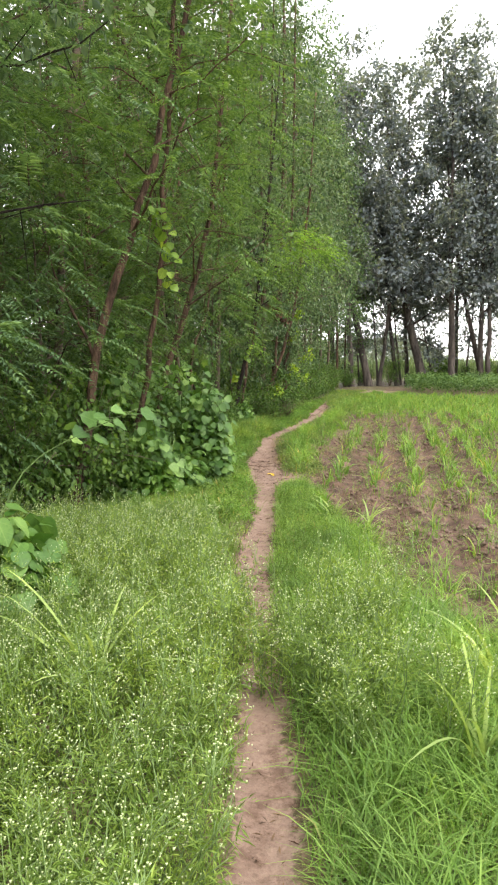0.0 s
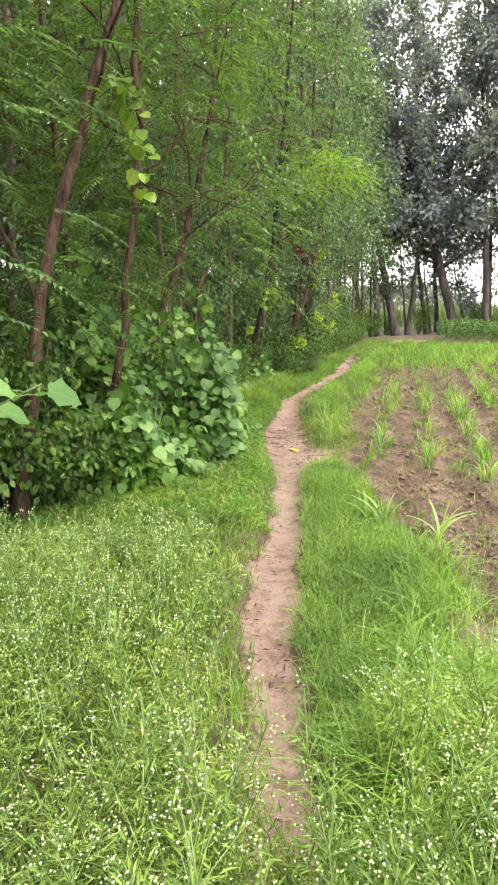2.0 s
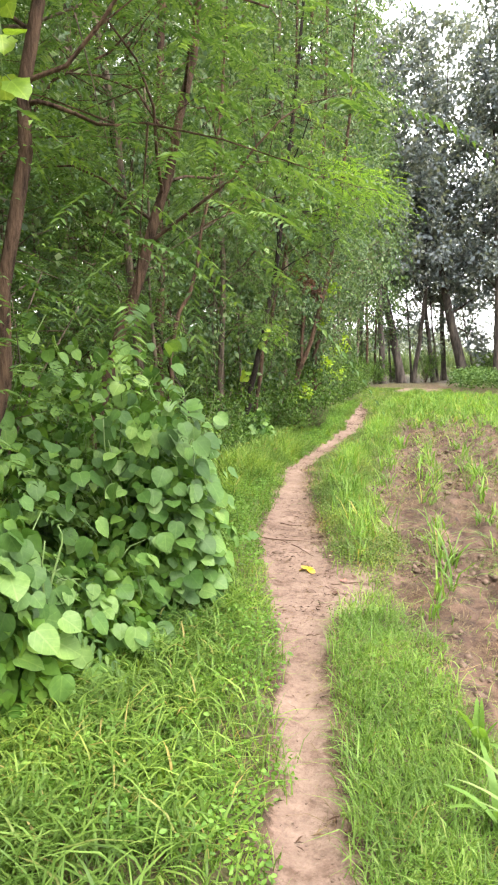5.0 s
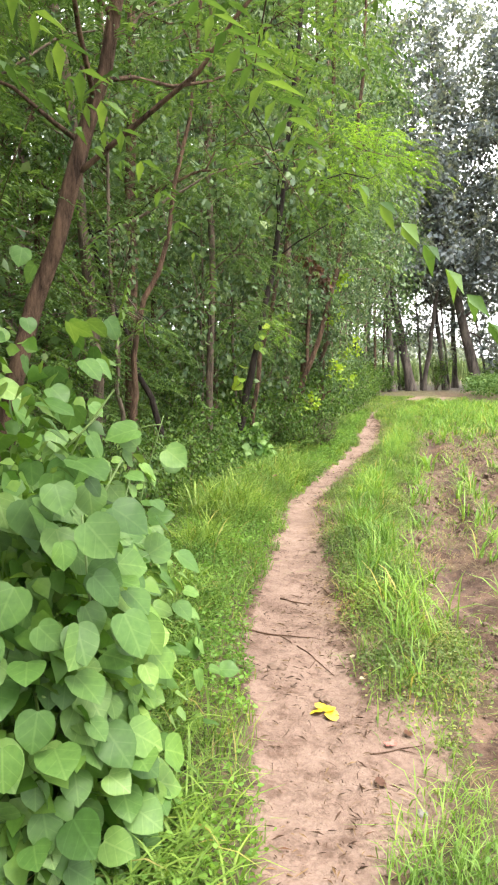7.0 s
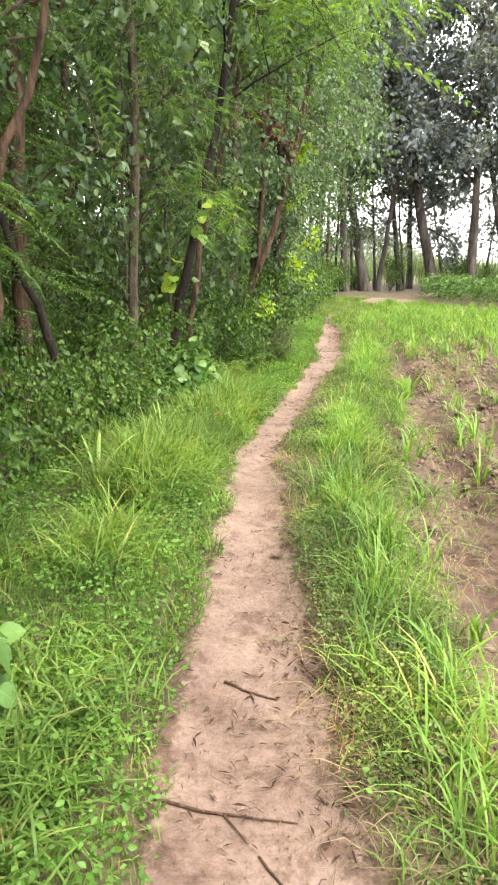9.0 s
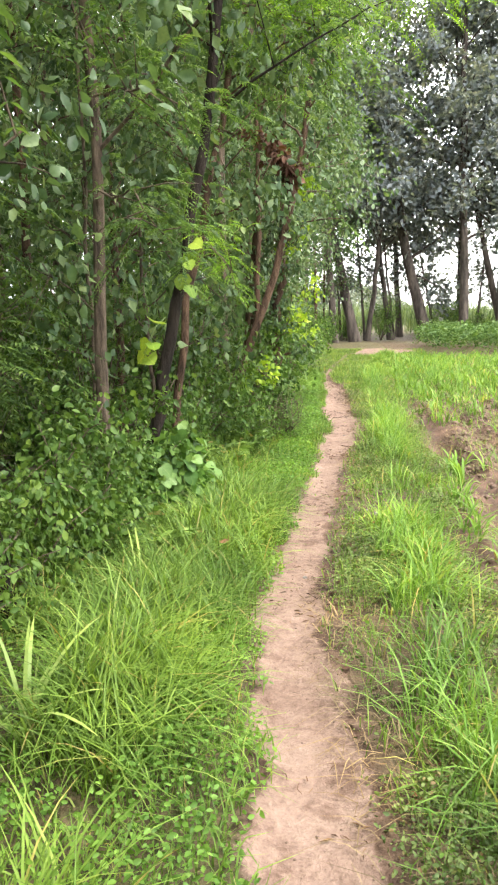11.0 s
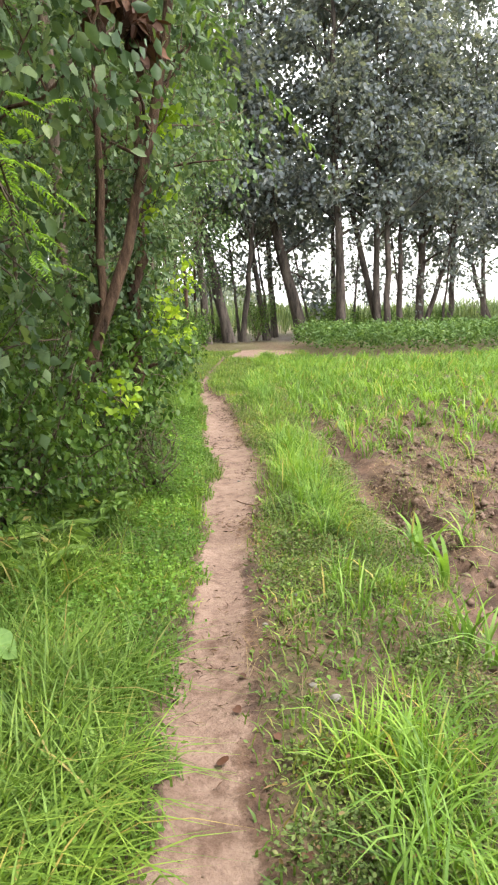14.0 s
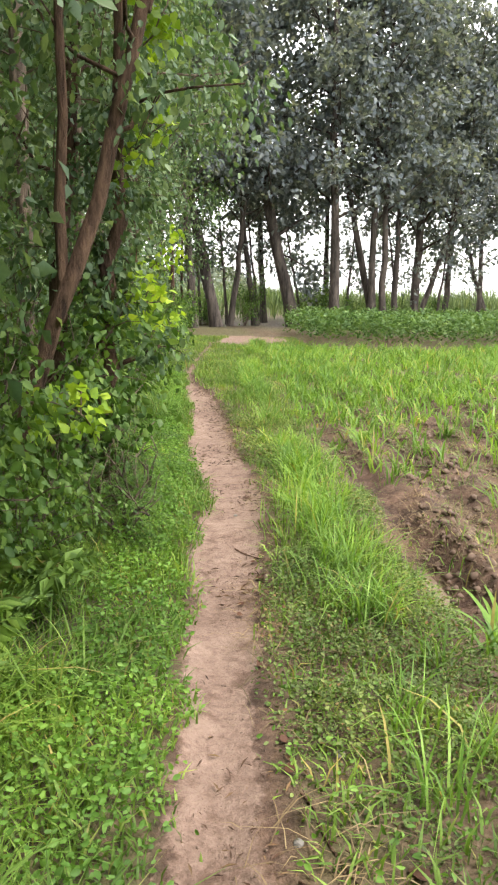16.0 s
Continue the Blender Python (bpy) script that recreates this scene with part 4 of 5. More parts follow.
tree("feathery_tree", 110, [(-1.95, 4.1, 0.0), (-1.9, 4.1, 1.5), (-1.75, 4.0, 3.2), (-1.5, 3.9, 5.0), (-1.3, 3.8, 7.5)], 0.045, M_BARK_DARK, M_DEEP, "feather",
     "thin tree with long drooping dark green fronds", 0.2, 17, 1.5, 13, 30, 0.115, 1.05, 0.45)
# fresh bright bough over the path


def bough(name, a, b, mat, kind, twigs, per, size, spread, label, start=0.3, r=0.02, bark=None):
    rng = np.random.default_rng(abs(hash((round(a[0] * 100), round(a[1] * 100)))) % 9999)
    root = new(name)
    root.location = a
    p = curve_pts((0, 0, 0), np.array(b) - np.array(a), 8, rng, 0.03, 0.25)
    part("stem", np_mesh("stem", *tube(p, np.linspace(r, 0.004, 8), 6), bark or M_BARK_GREY, True), root)
    (v, q), wood = foliage([(p, start)], kind, rng, twigs, per, size, spread)
    if wood:
        part("twigwork", np_mesh("twigwork", *merge(wood), bark or M_BARK_GREY), root, "", "stuff")
    part("foliage", np_mesh("foliage", v, q, mat), root, "", "stuff")
    return tagged(root, label, "branch")


bough("overhanging_bough", (-1.9, 16.9, 4.75), (-0.25, 16.6, 4.35), M_BRIGHT, "feather", 150, 28, 0.06, 0.62, "fresh bright green feathery bough hanging over the path")
bough("overhanging_bough", (-1.95, 16.9, 4.2), (-1.05, 16.65, 3.85), M_BRIGHT, "feather", 60, 26, 0.06, 0.45, "lower spray of fresh green feathery leaves")
bough("leafy_bough", (-2.3, 14.5, 2.26), (-1.74, 14.3, 1.92), M_NEEM, "feather", 26, 26, 0.06, 0.42, "drooping feathery green fronds at the wood's edge", 0.15, 0.008)
bough("leafy_bough", (-1.99, 15.7, 2.18), (-1.6, 15.5, 1.8), M_BRIGHT, "feather", 24, 24, 0.05, 0.32, "light green feathery fronds beside a dark trunk", 0.1, 0.007)
bough("leafy_bough", (-2.27, 14.6, 2.82), (-1.69, 14.4, 2.68), M_NEEM, "feather", 28, 26, 0.06, 0.45, "drooping feathery green fronds at the wood's edge", 0.15, 0.008)
bough("leafy_bough", (-1.7, 10.6, 1.97), (-1.45, 10.5, 1.62), M_NEEM, "feather", 9, 24, 0.05, 0.3, "green feathery fronds reaching out of the shade", 0.3, 0.006)
bough("dead_leaf_bough", (-1.98, 16.9, 3.15), (-1.42, 16.5, 2.9), M_DEAD, "oval", 10, 7, 0.08, 0.14, "withered brown leaves drooping along a bent bough", 0.2, 0.012)
bough("dead_leaf_bough", (-1.42, 16.5, 2.9), (-1.25, 16.4, 2.5), M_DEAD, "oval", 22, 9, 0.085, 0.08, "hanging tassel of withered dark brown leaves", 0.1, 0.008)
for a, b in (((-1.75, 19.4, 1.2), (-1.35, 19.0, 1.4)), ((-1.75, 19.4, 2.0), (-1.3, 19.1, 2.5)), ((-1.7, 19.5, 2.9), (-1.3, 19.2, 3.2)), ((-2.1, 18.4, 0.8), (-1.6, 18.0, 0.7)),
             ((-1.8, 21.5, 0.9), (-1.35, 21.2, 1.1)), ((-1.8, 22.5, 1.6), (-1.35, 22.2, 2.0))):
    bough("leafy_sprig", a, b, M_LIME, "big", 17, 6, 0.07, 0.22, "lime-green leafy shoot on a poplar trunk", 0.1, 0.008)


# ---- filler trees of the wood ----
def filler():
    rng = np.random.default_rng(77)
    protos = []
    for k in range(6):
        h = 10 + 1.4 * k
        lx, ly = rng.normal(0, 0.5), rng.normal(0, 0.4)
        feather = k < 2
        protos.append(tree("woodland_tree", 200 + k, [(0, 0, 0), (0.1 * lx, 0.1 * ly, h * 0.3), (lx * 0.5, ly * 0.5, h * 0.65), (lx, ly, h)], 0.034 + 0.006 * k,
                           M_BARK_GREY if k % 2 else M_BARK_RED, (M_DEEP if k == 0 else M_NEEM) if feather else M_POPLAR, "feather" if feather else "hanging",
                           "feathery-leaved woodland tree with a thin trunk" if feather else "tall thin poplar with dense drooping leaves",
                           0.18, 17, 2.0, 12 if feather else 15, 24 if feather else 15, 0.09 if feather else 0.12, 0.95))
        tagged(protos[-1], group="trees of the wood")
    used = [False] * 6
    spots = [(-2.5, 3.2, 0), (-2.7, 7.6, 1), (-3.1, 9.6, 0), (-3.0, 12.9, 1), (-3.4, 14.5, 4), (-2.9, 21.6, 7), (-2.8, 24.0, 7), (-2.9, 26.4, 7), (-3.0, 29.0, 7),
             (-3.0, 31.6, 7), (-3.1, 34.4, 7), (-3.1, 37.2, 7), (-3.0, 40.0, 7), (-2.6, 42.0, 4), (-2.4, 44.5, 2), (-3.6, 46.5, 6), (-3.3, 5.2, 3)]
    for row, x in enumerate((-4.3, -6.8, -5.5)):
        y = 1.0 + row * 0.7
        while y < 44:
            spots.append((x + rng.normal(0, 0.4), y, int(rng.integers(0, 6)) if row == 0 else int(rng.integers(2, 6))))
            y += rng.uniform(2.1, 3.2) + 0.8 * row
    protos.append(tree("woodland_tree", 220, [(0, 0, 0), (0.1, 0.1, 4), (0.3, 0.0, 9), (0.4, 0.2, 15)], 0.1, M_BARK_GREY, M_POPLAR, "hanging",
                       "broad dense tree deep in the wood", 0.06, 24, 2.8, 14, 14, 0.2, 1.3, taper=0.45))
    tagged(protos[-1], group="trees of the wood")
    used.append(False)
    protos.append(tree("woodland_tree", 221, [(0, 0, 0), (0.05, 0.1, 4), (0.2, 0.0, 9), (0.1, 0.2, 15.5)], 0.06, M_BARK_GREY, M_POPLAR, "oval",
                       "tall poplar with a high drooping grey-green crown", 0.3, 24, 2.0, 16, 16, 0.12, 0.95, taper=0.35))
    tagged(protos[-1], group="trees of the wood")
    used.append(False)
    y = 0.0
    while y < 46:
        spots.append((-13 + rng.normal(0, 0.7), y, 6))
        spots.append((-8.5 + rng.normal(0, 0.5), y + 1.8, 6))
        y += 4.6
    spots += [(-8.5, -1.5, 6), (-7.6, 4.3, 6), (-7.4, 10.5, 6), (-7.2, 17.5, 6), (-6.4, 23.5, 6), (-5.2, 30, 6), (-5.5, 37, 6)]
    for x, y, k in spots:
        z = float(height(np.array([x]), np.array([y]))[0])
        m = pose(x, y, z, 0, 0, rng.uniform(0, 360))
        if used[k]:
            copy_thing(protos[k], m)
        else:
            protos[k].matrix_basis = m
            used[k] = True


filler()


def saplings():
    """Young feathery trees that close the edge of the wood from the ground up."""
    rng = np.random.default_rng(78)
    protos = []
    for k in range(4):
        h = 4.2 + 0.9 * k
        lx = rng.normal(0.2, 0.3)
        protos.append(tree("sapling", 250 + k, [(0, 0, 0), (0.2 * lx, 0.1, h * 0.4), (lx, 0.2, h)], 0.018, M_BARK_GREY, (M_NEEM, M_NEEM, M_DEEP, M_POPLAR)[k], "feather" if k < 3 else "hanging",
                           "young feathery-leaved sapling at the woodland edge" if k < 3 else "young leafy poplar at the woodland edge",
                           0.14, 14, 1.0, 10, 26 if k < 3 else 14, 0.105 if k < 3 else 0.1, 0.9, 0.5, 0.006))
        tagged(protos[k], group="saplings of the woodland edge")
    used = [False] * 4
    spots = [(-2.0, 3.6, 2), (-2.3, 4.6, 1), (-2.1, 6.4, 0), (-2.5, 5.6, 2), (-2.3, 8.0, 1), (-3.6, 9.0, 2), (-3.6, 10.5, 0), (-3.9, 11.2, 2), (-4.1, 12.2, 1), (-4.2, 13.3, 2), (-4.1, 14.4, 0), (-4.3, 15.4, 1),
             (-3.2, 16.6, 3), (-2.9, 17.6, 3), (-3.1, 20.6, 3), (-3.0, 22.3, 3), (-3.0, 24.4, 3), (-3.0, 26.5, 3), (-3.0, 28.6, 3), (-3.0, 30.8, 3), (-3.1, 33, 3), (-3.2, 7.2, 3), (-3.6, 10.4, 3), (-3.7, 12.6, 0), (-3.4, 4.0, 0)]
    for x, y, k in spots:
        m = pose(x, y, float(height(np.array([x]), np.array([y]))[0]), 0, 0, rng.uniform(0, 360))
        if used[k]:
            copy_thing(protos[k], m)
        else:
            protos[k].matrix_basis = m
            used[k] = True


saplings()


# ---- poplars at the field's far end ----
def far_trees():
    def zed(x, y):
        return float(height(np.array([x]), np.array([y]))[0])
    lean = [(2.65, 46.4, -3.0, 0.34), (-0.9, 45.5, -2.6, 0.28), (-0.3, 46.2, 0.9, 0.16), (0.9, 47, -1.2, 0.16), (4.35, 45.7, -0.5, 0.26), (6.1, 46.4, -0.1, 0.2), (6.6, 46.2, -0.2, 0.17), (6.4, 46.9, -3.2, 0.18),
            (8.9, 49.5, 0.3, 0.26), (9.2, 49.8, 2.6, 0.15), (7.4, 47.5, 0.1, 0.16), (13.2, 52, -0.2, 0.16), (13.9, 52.4, -3.0, 0.15), (15.6, 51, -0.8, 0.26), (-1.9, 44, -0.6, 0.2), (-3.5, 46, 0.5, 0.22)]
    for i, (x, y, dx, r) in enumerate(lean):
        h = 19.5 + 2 * math.sin(i * 2.1)
        if r < 0.17:
            h *= 0.7
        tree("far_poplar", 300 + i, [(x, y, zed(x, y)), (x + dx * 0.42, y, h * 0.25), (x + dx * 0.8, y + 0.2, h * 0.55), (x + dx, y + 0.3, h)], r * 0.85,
             M_BARK_FAR, M_FAR_HAZED, "broad", "tall poplar with a leaning grey trunk at the field's end" if abs(dx) > 1 else "tall upright poplar with a grey trunk at the field's end",
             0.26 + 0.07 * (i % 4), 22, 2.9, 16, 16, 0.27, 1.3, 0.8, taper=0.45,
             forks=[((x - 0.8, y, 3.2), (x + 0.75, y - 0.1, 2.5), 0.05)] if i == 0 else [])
    for i, (x, y, dx, h) in enumerate(((1.1, 48.2, -0.9, 8.0), (3.3, 49.0, -1.4, 7.0), (5.3, 48.6, 0.6, 7.5), (-0.4, 47.4, -0.7, 8.5), (8.1, 49.2, -1.0, 7.0), (10.4, 50.5, 0.8, 8.0), (-1.6, 46.6, -0.5, 7.5))):
        tree("far_poplar", 360 + i, [(x, y, zed(x, y)), (x + dx * 0.35, y, h * 0.35), (x + dx, y + 0.2, h)], 0.07, M_BARK_FAR, M_FAR_HAZED, "broad",
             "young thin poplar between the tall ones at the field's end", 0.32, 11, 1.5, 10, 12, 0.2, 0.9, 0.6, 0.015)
    rng = np.random.default_rng(31)
    protos = []
    for k in range(3):
        h = 18 + 1.5 * k
        protos.append(tree("far_poplar", 340 + k, [(0, 0, 0), (0.2 - 0.3 * k, 0, h * 0.3), (0.5 - 0.4 * k, 0.1, h)], 0.16, M_BARK_FAR, M_FAR_HAZED, "broad",
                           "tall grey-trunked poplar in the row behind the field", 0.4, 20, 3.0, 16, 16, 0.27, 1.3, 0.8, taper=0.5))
        tagged(protos[k], group="poplars behind the field")
    spots = [(18.5, 52), (21, 50.5), (23.5, 52), (26.5, 51), (29.5, 53), (33, 52), (-5, 48), (-7.5, 50), (1.5, 50.5), (4.9, 52), (11.2, 51.5), (-10, 47)]
    for i, (x, y) in enumerate(spots):
        m = pose(x, y, zed(x, y), 0, 0, rng.uniform(0, 360))
        if i < 3:
            protos[i].matrix_basis = m
        else:
            copy_thing(protos[i % 3], m)


far_trees()


# ---- shrubs of the woodland edge ----
def shrub(name, seed, h, w, leaf, kind, size, stems, twigs, per, label, spread=0.4):
    rng = np.random.default_rng(seed)
    root = new(name)
    arms, wood = [], []
    for i in range(stems):
        a = rng.uniform(0, 2 * np.pi)
        r = w * rng.uniform(0.2, 1.0) ** 0.7
        b = np.array([math.cos(a) * r, math.sin(a) * r, h * rng.uniform(0.35, 1.0)])
        p = curve_pts((rng.normal(0, 0.06), rng.normal(0, 0.06), -0.05), b, 6, rng, 0.03, 0.3 * h)
        wood.append(tube(p, np.linspace(0.012, 0.003, 6), 5))
        arms.append((p, 0.15))
    (v, q), tw = foliage(arms, kind, rng, twigs, per, size, spread)
    part("stemwork", np_mesh("stemwork", *merge(wood + tw), M_BARK_GREY), root, "", "stuff")
    part("foliage", np_mesh("foliage", v, q, leaf), root, "", "stuff")
    return tagged(root, label, "shrub", "shrubs of the woodland edge")


def shrubs():
    rng = np.random.default_rng(41)
    protos = [shrub("shrub", 401, 1.5, 0.8, M_SHRUB, "oval", 0.066, 12, 14, 15, "dense dark green shrub below the trees"),
              shrub("shrub", 402, 1.1, 0.7, M_SHRUB, "oval", 0.055, 12, 14, 15, "low dense green shrub beside the verge"),
              shrub("shrub", 403, 2.1, 0.8, M_NEEM, "feather", 0.07, 10, 10, 18, "feathery young shrub at the woodland edge", 0.5),
              shrub("shrub", 404, 2.4, 0.9, M_SHRUB, "oval", 0.072, 13, 15, 15, "tall leafy shrub filling the woodland edge", 0.5)]
    used = [False] * 4
    spots = []
    y = 3.0
    while y < 42:
        xb = float(np.interp(y, WOOD_Y, WOOD_X)) - (0.5 if y > 18.6 else 0.25 if y > 17 else 0.0)
        if not 6.6 < y < 9.6:
            spots.append((xb - 0.45 + rng.normal(0, 0.1), y, 1 if rng.uniform() < 0.65 else 0))
        back = 0.55 if 13.5 < y < 17.6 else 0.0
        spots.append((xb - 1.15 - back + rng.normal(0, 0.15), y + 0.3, int(rng.choice([0, 2, 3]))))
        spots.append((xb - 2.2 + rng.normal(0, 0.3), y + 0.5, int(rng.choice([0, 3, 3]))))
        spots.append((xb - 3.3 + rng.normal(0, 0.3), y + 0.2, 3))
        y += rng.uniform(0.8, 1.2) + 0.02 * y
    low = [(-2.5, 12.9), (-2.42, 13.45), (-2.38, 14.0), (-2.42, 14.55), (-2.5, 15.1), (-2.3, 17.6), (-2.0, 17.8)]
    spots += [(x, y, 1) for x, y in low]
    spots += [(-3.2, 44.5, 3), (-1.4, 47, 0), (0.4, 46.8, 3), (3.4, 47.5, 0), (4.0, 48.5, 3), (5.3, 47.3, 0), (7.8, 49.5, 0), (-4.4, 45.5, 3), (-2.3, 43.5, 0), (10.2, 51, 0)]

    def size_at(x, y):
        # the undergrowth stays low where thin trunks stand open
        depth = float(np.interp(y, WOOD_Y, WOOD_X)) - x
        if (x, y) in low:
            return 0.6
        return (0.75 if depth < 0.8 else 0.68 if depth < 1.9 else 0.9) if 9.0 < y < 17.0 else 1.0

    for x, y, k in spots:
        z = float(height(np.array([x]), np.array([y]))[0])
        m = pose(x, y, z, 0, 0, rng.uniform(0, 360)) @ Matrix.Scale(size_at(x, y), 4)
        if used[k]:
            copy_thing(protos[k], m)
        else:
            protos[k].matrix_basis = m
            used[k] = True


shrubs()
fine_shrub = shrub("shrub", 405, 0.6, 0.3, M_SHRUB, "feather", 0.035, 12, 9, 20, "small dark feathery shrub beside the footpath", 0.22)
fine_shrub.matrix_basis = pose(-1.5, 18.35, float(height(np.array([-1.5]), np.array([18.35]))[0]))
copy_thing(fine_shrub, pose(-1.62, 19.0, float(height(np.array([-1.62]), np.array([19.0]))[0]), 0, 0, 130))


# ---- broad-leaved vine bushes ----
def heart_mesh(k, mat, lobes=0.0):
    """A heart-shaped leaf, folded along its midrib, with a drooping tip and a wavy rim."""
    half = [(0.15, -0.05), (0.32, -0.02), (0.45, 0.1), (0.51, 0.28), (0.5, 0.46), (0.42, 0.63), (0.29, 0.77), (0.13, 0.88)]
    mid = [(0, 0), (0, 0.2), (0, 0.42), (0, 0.62), (0, 0.8), (0, 0.97)]
    flat = mid + [(x * (1 + lobes * math.sin(2.4 * i)), y) for i, (x, y) in enumerate(half)] + [(-x * (1 + lobes * math.sin(2.4 * i + 0.5)), y) for i, (x, y) in enumerate(half)]
    T = np.array([((1 - 0.07 * k) * x, y, 0.2 * abs(x) * (1 - 0.3 * k) - 0.16 * y * y + 0.035 * math.sin(9 * y + 2 * k + (3 if x < 0 else 0)) * abs(x) * 2) for x, y in flat])
    f = []
    for o, turn in ((6, 1), (14, -1)):
        for t in ((0, o, 1), (o, o + 1, 1), (o + 1, o + 2, 1), (o + 2, o + 3, 1), (o + 3, 2, 1), (o + 3, o + 4, 2), (o + 4, 3, 2), (o + 4, o + 5, 3), (o + 5, 4, 3),
                  (o + 5, o + 6, 4), (o + 6, o + 7, 4), (o + 7, 5, 4)):
            f.append(t[::turn])
    return np_mesh("leaf", T, [np.array(f)], mat, True)


HEARTS = [heart_mesh(k, M_VINE) for k in range(3)]
LOBED_LEAVES = [heart_mesh(k, M_VINE, 0.2) for k in range(3)]
SPRAY_LEAVES = [heart_mesh(k, M_SPRAY, 0.12) for k in range(3)]


def leafy_stem(name, pts, leaves, size, seed, label, category, meshes, start=0.3, r=0.006, droop=0.5):
    """A stem along pts with separate stalked heart leaves to either side."""
    rng = np.random.default_rng(seed)
    origin = np.array(pts[0], float)
    sp = np.asarray(pts, float) - origin
    k = np.linspace(0, 1, len(sp))
    p = np.stack([np.interp(np.linspace(0, 1, 14), k, sp[:, i]) for i in range(3)], 1)
    for _ in range(2):
        p[1:-1] = (p[:-2] + 2 * p[1:-1] + p[2:]) / 4
    root = new(name)
    root.location = origin
    part("stem", np_mesh("stem", *tube(p, np.linspace(r, r * 0.35, 14), 6), M_STALK, True), root)
    for i in range(leaves):
        s_at = start + (1 - start) * (i + 0.5) / leaves
        a = along(p, np.array([s_at]))[0]
        d = unit(p[-1] - p[0])
        side = unit(np.cross(d, np.array([0, 0.35, 1.0]))) * (1 if i % 2 else -1)
        out = side * 0.9 + d * 0.35 + rng.normal(0, 0.35, 3) + np.array([0, 0, -droop])
        axis = Vector(out).normalized()
        base = a + np.array(axis) * size * rng.uniform(0.35, 0.9)
        part("leaf_stalk", np_mesh("leaf_stalk", *tube(np.stack([a, (a + base) / 2 + (0, 0, 0.006), base]), [0.0022, 0.002, 0.0016], 4), M_STALK), root)
        nor = Vector((rng.normal(0.1, 0.4), -0.55 + rng.normal(0, 0.3), 0.7 + rng.normal(0, 0.2)))
        sv = axis.cross(nor).normalized()
        nor = sv.cross(axis).normalized()
        ob = part("leaf", meshes[i % 3], root)
        ob.matrix_basis = Matrix.Translation(base) @ Matrix((sv, axis, nor)).transposed().to_4x4() @ Matrix.Scale(size * rng.uniform(0.75, 1.15), 4)
    return tagged(root, label, category)


leafy_stem("arching_weed", [(-0.95, 3.35, 0.0), (-0.9, 3.38, 0.55), (-0.7, 3.43, 0.98), (-0.33, 3.48, 1.17), (-0.1, 3.5, 1.27), (0.13, 3.5, 1.37)], 11, 0.12, 31,
           "arching stem with lobed green leaves above the weeds", "plant", LOBED_LEAVES, 0.55, 0.007, 0.2)
leafy_stem("leafy_sprig", [(-0.98, 6.35, 3.45), (-0.75, 6.38, 3.3), (-0.68, 6.4, 2.95), (-0.68, 6.4, 2.5)], 26, 0.11, 32,
           "hanging sprig of yellow-green heart-shaped leaves", "branch", SPRAY_LEAVES, 0.2, 0.005)
leafy_stem("leafy_sprig", [(-1.9, 15.4, 2.15), (-1.88, 15.28, 2.0), (-1.93, 15.22, 1.75)], 5, 0.12, 33,
           "sprig of yellow-green leaves on a dark trunk", "branch", SPRAY_LEAVES, 0.3, 0.004)
leafy_stem("leafy_sprig", [(-2.08, 15.3, 1.5), (-2.14, 15.18, 1.42), (-2.2, 15.12, 1.22)], 5, 0.12, 34,
           "sprig of yellow-green leaves on a dark trunk", "branch", SPRAY_LEAVES, 0.3, 0.004)
leafy_stem("vine_shoot", [(-1.0, 8.95, 0.0), (-0.93, 8.97, 0.6), (-0.86, 9.0, 1.0), (-0.76, 9.0, 1.3)], 8, 0.125, 35,
           "upright vine shoot with large round green leaves", "vine", HEARTS, 0.35, 0.006, 0.3)


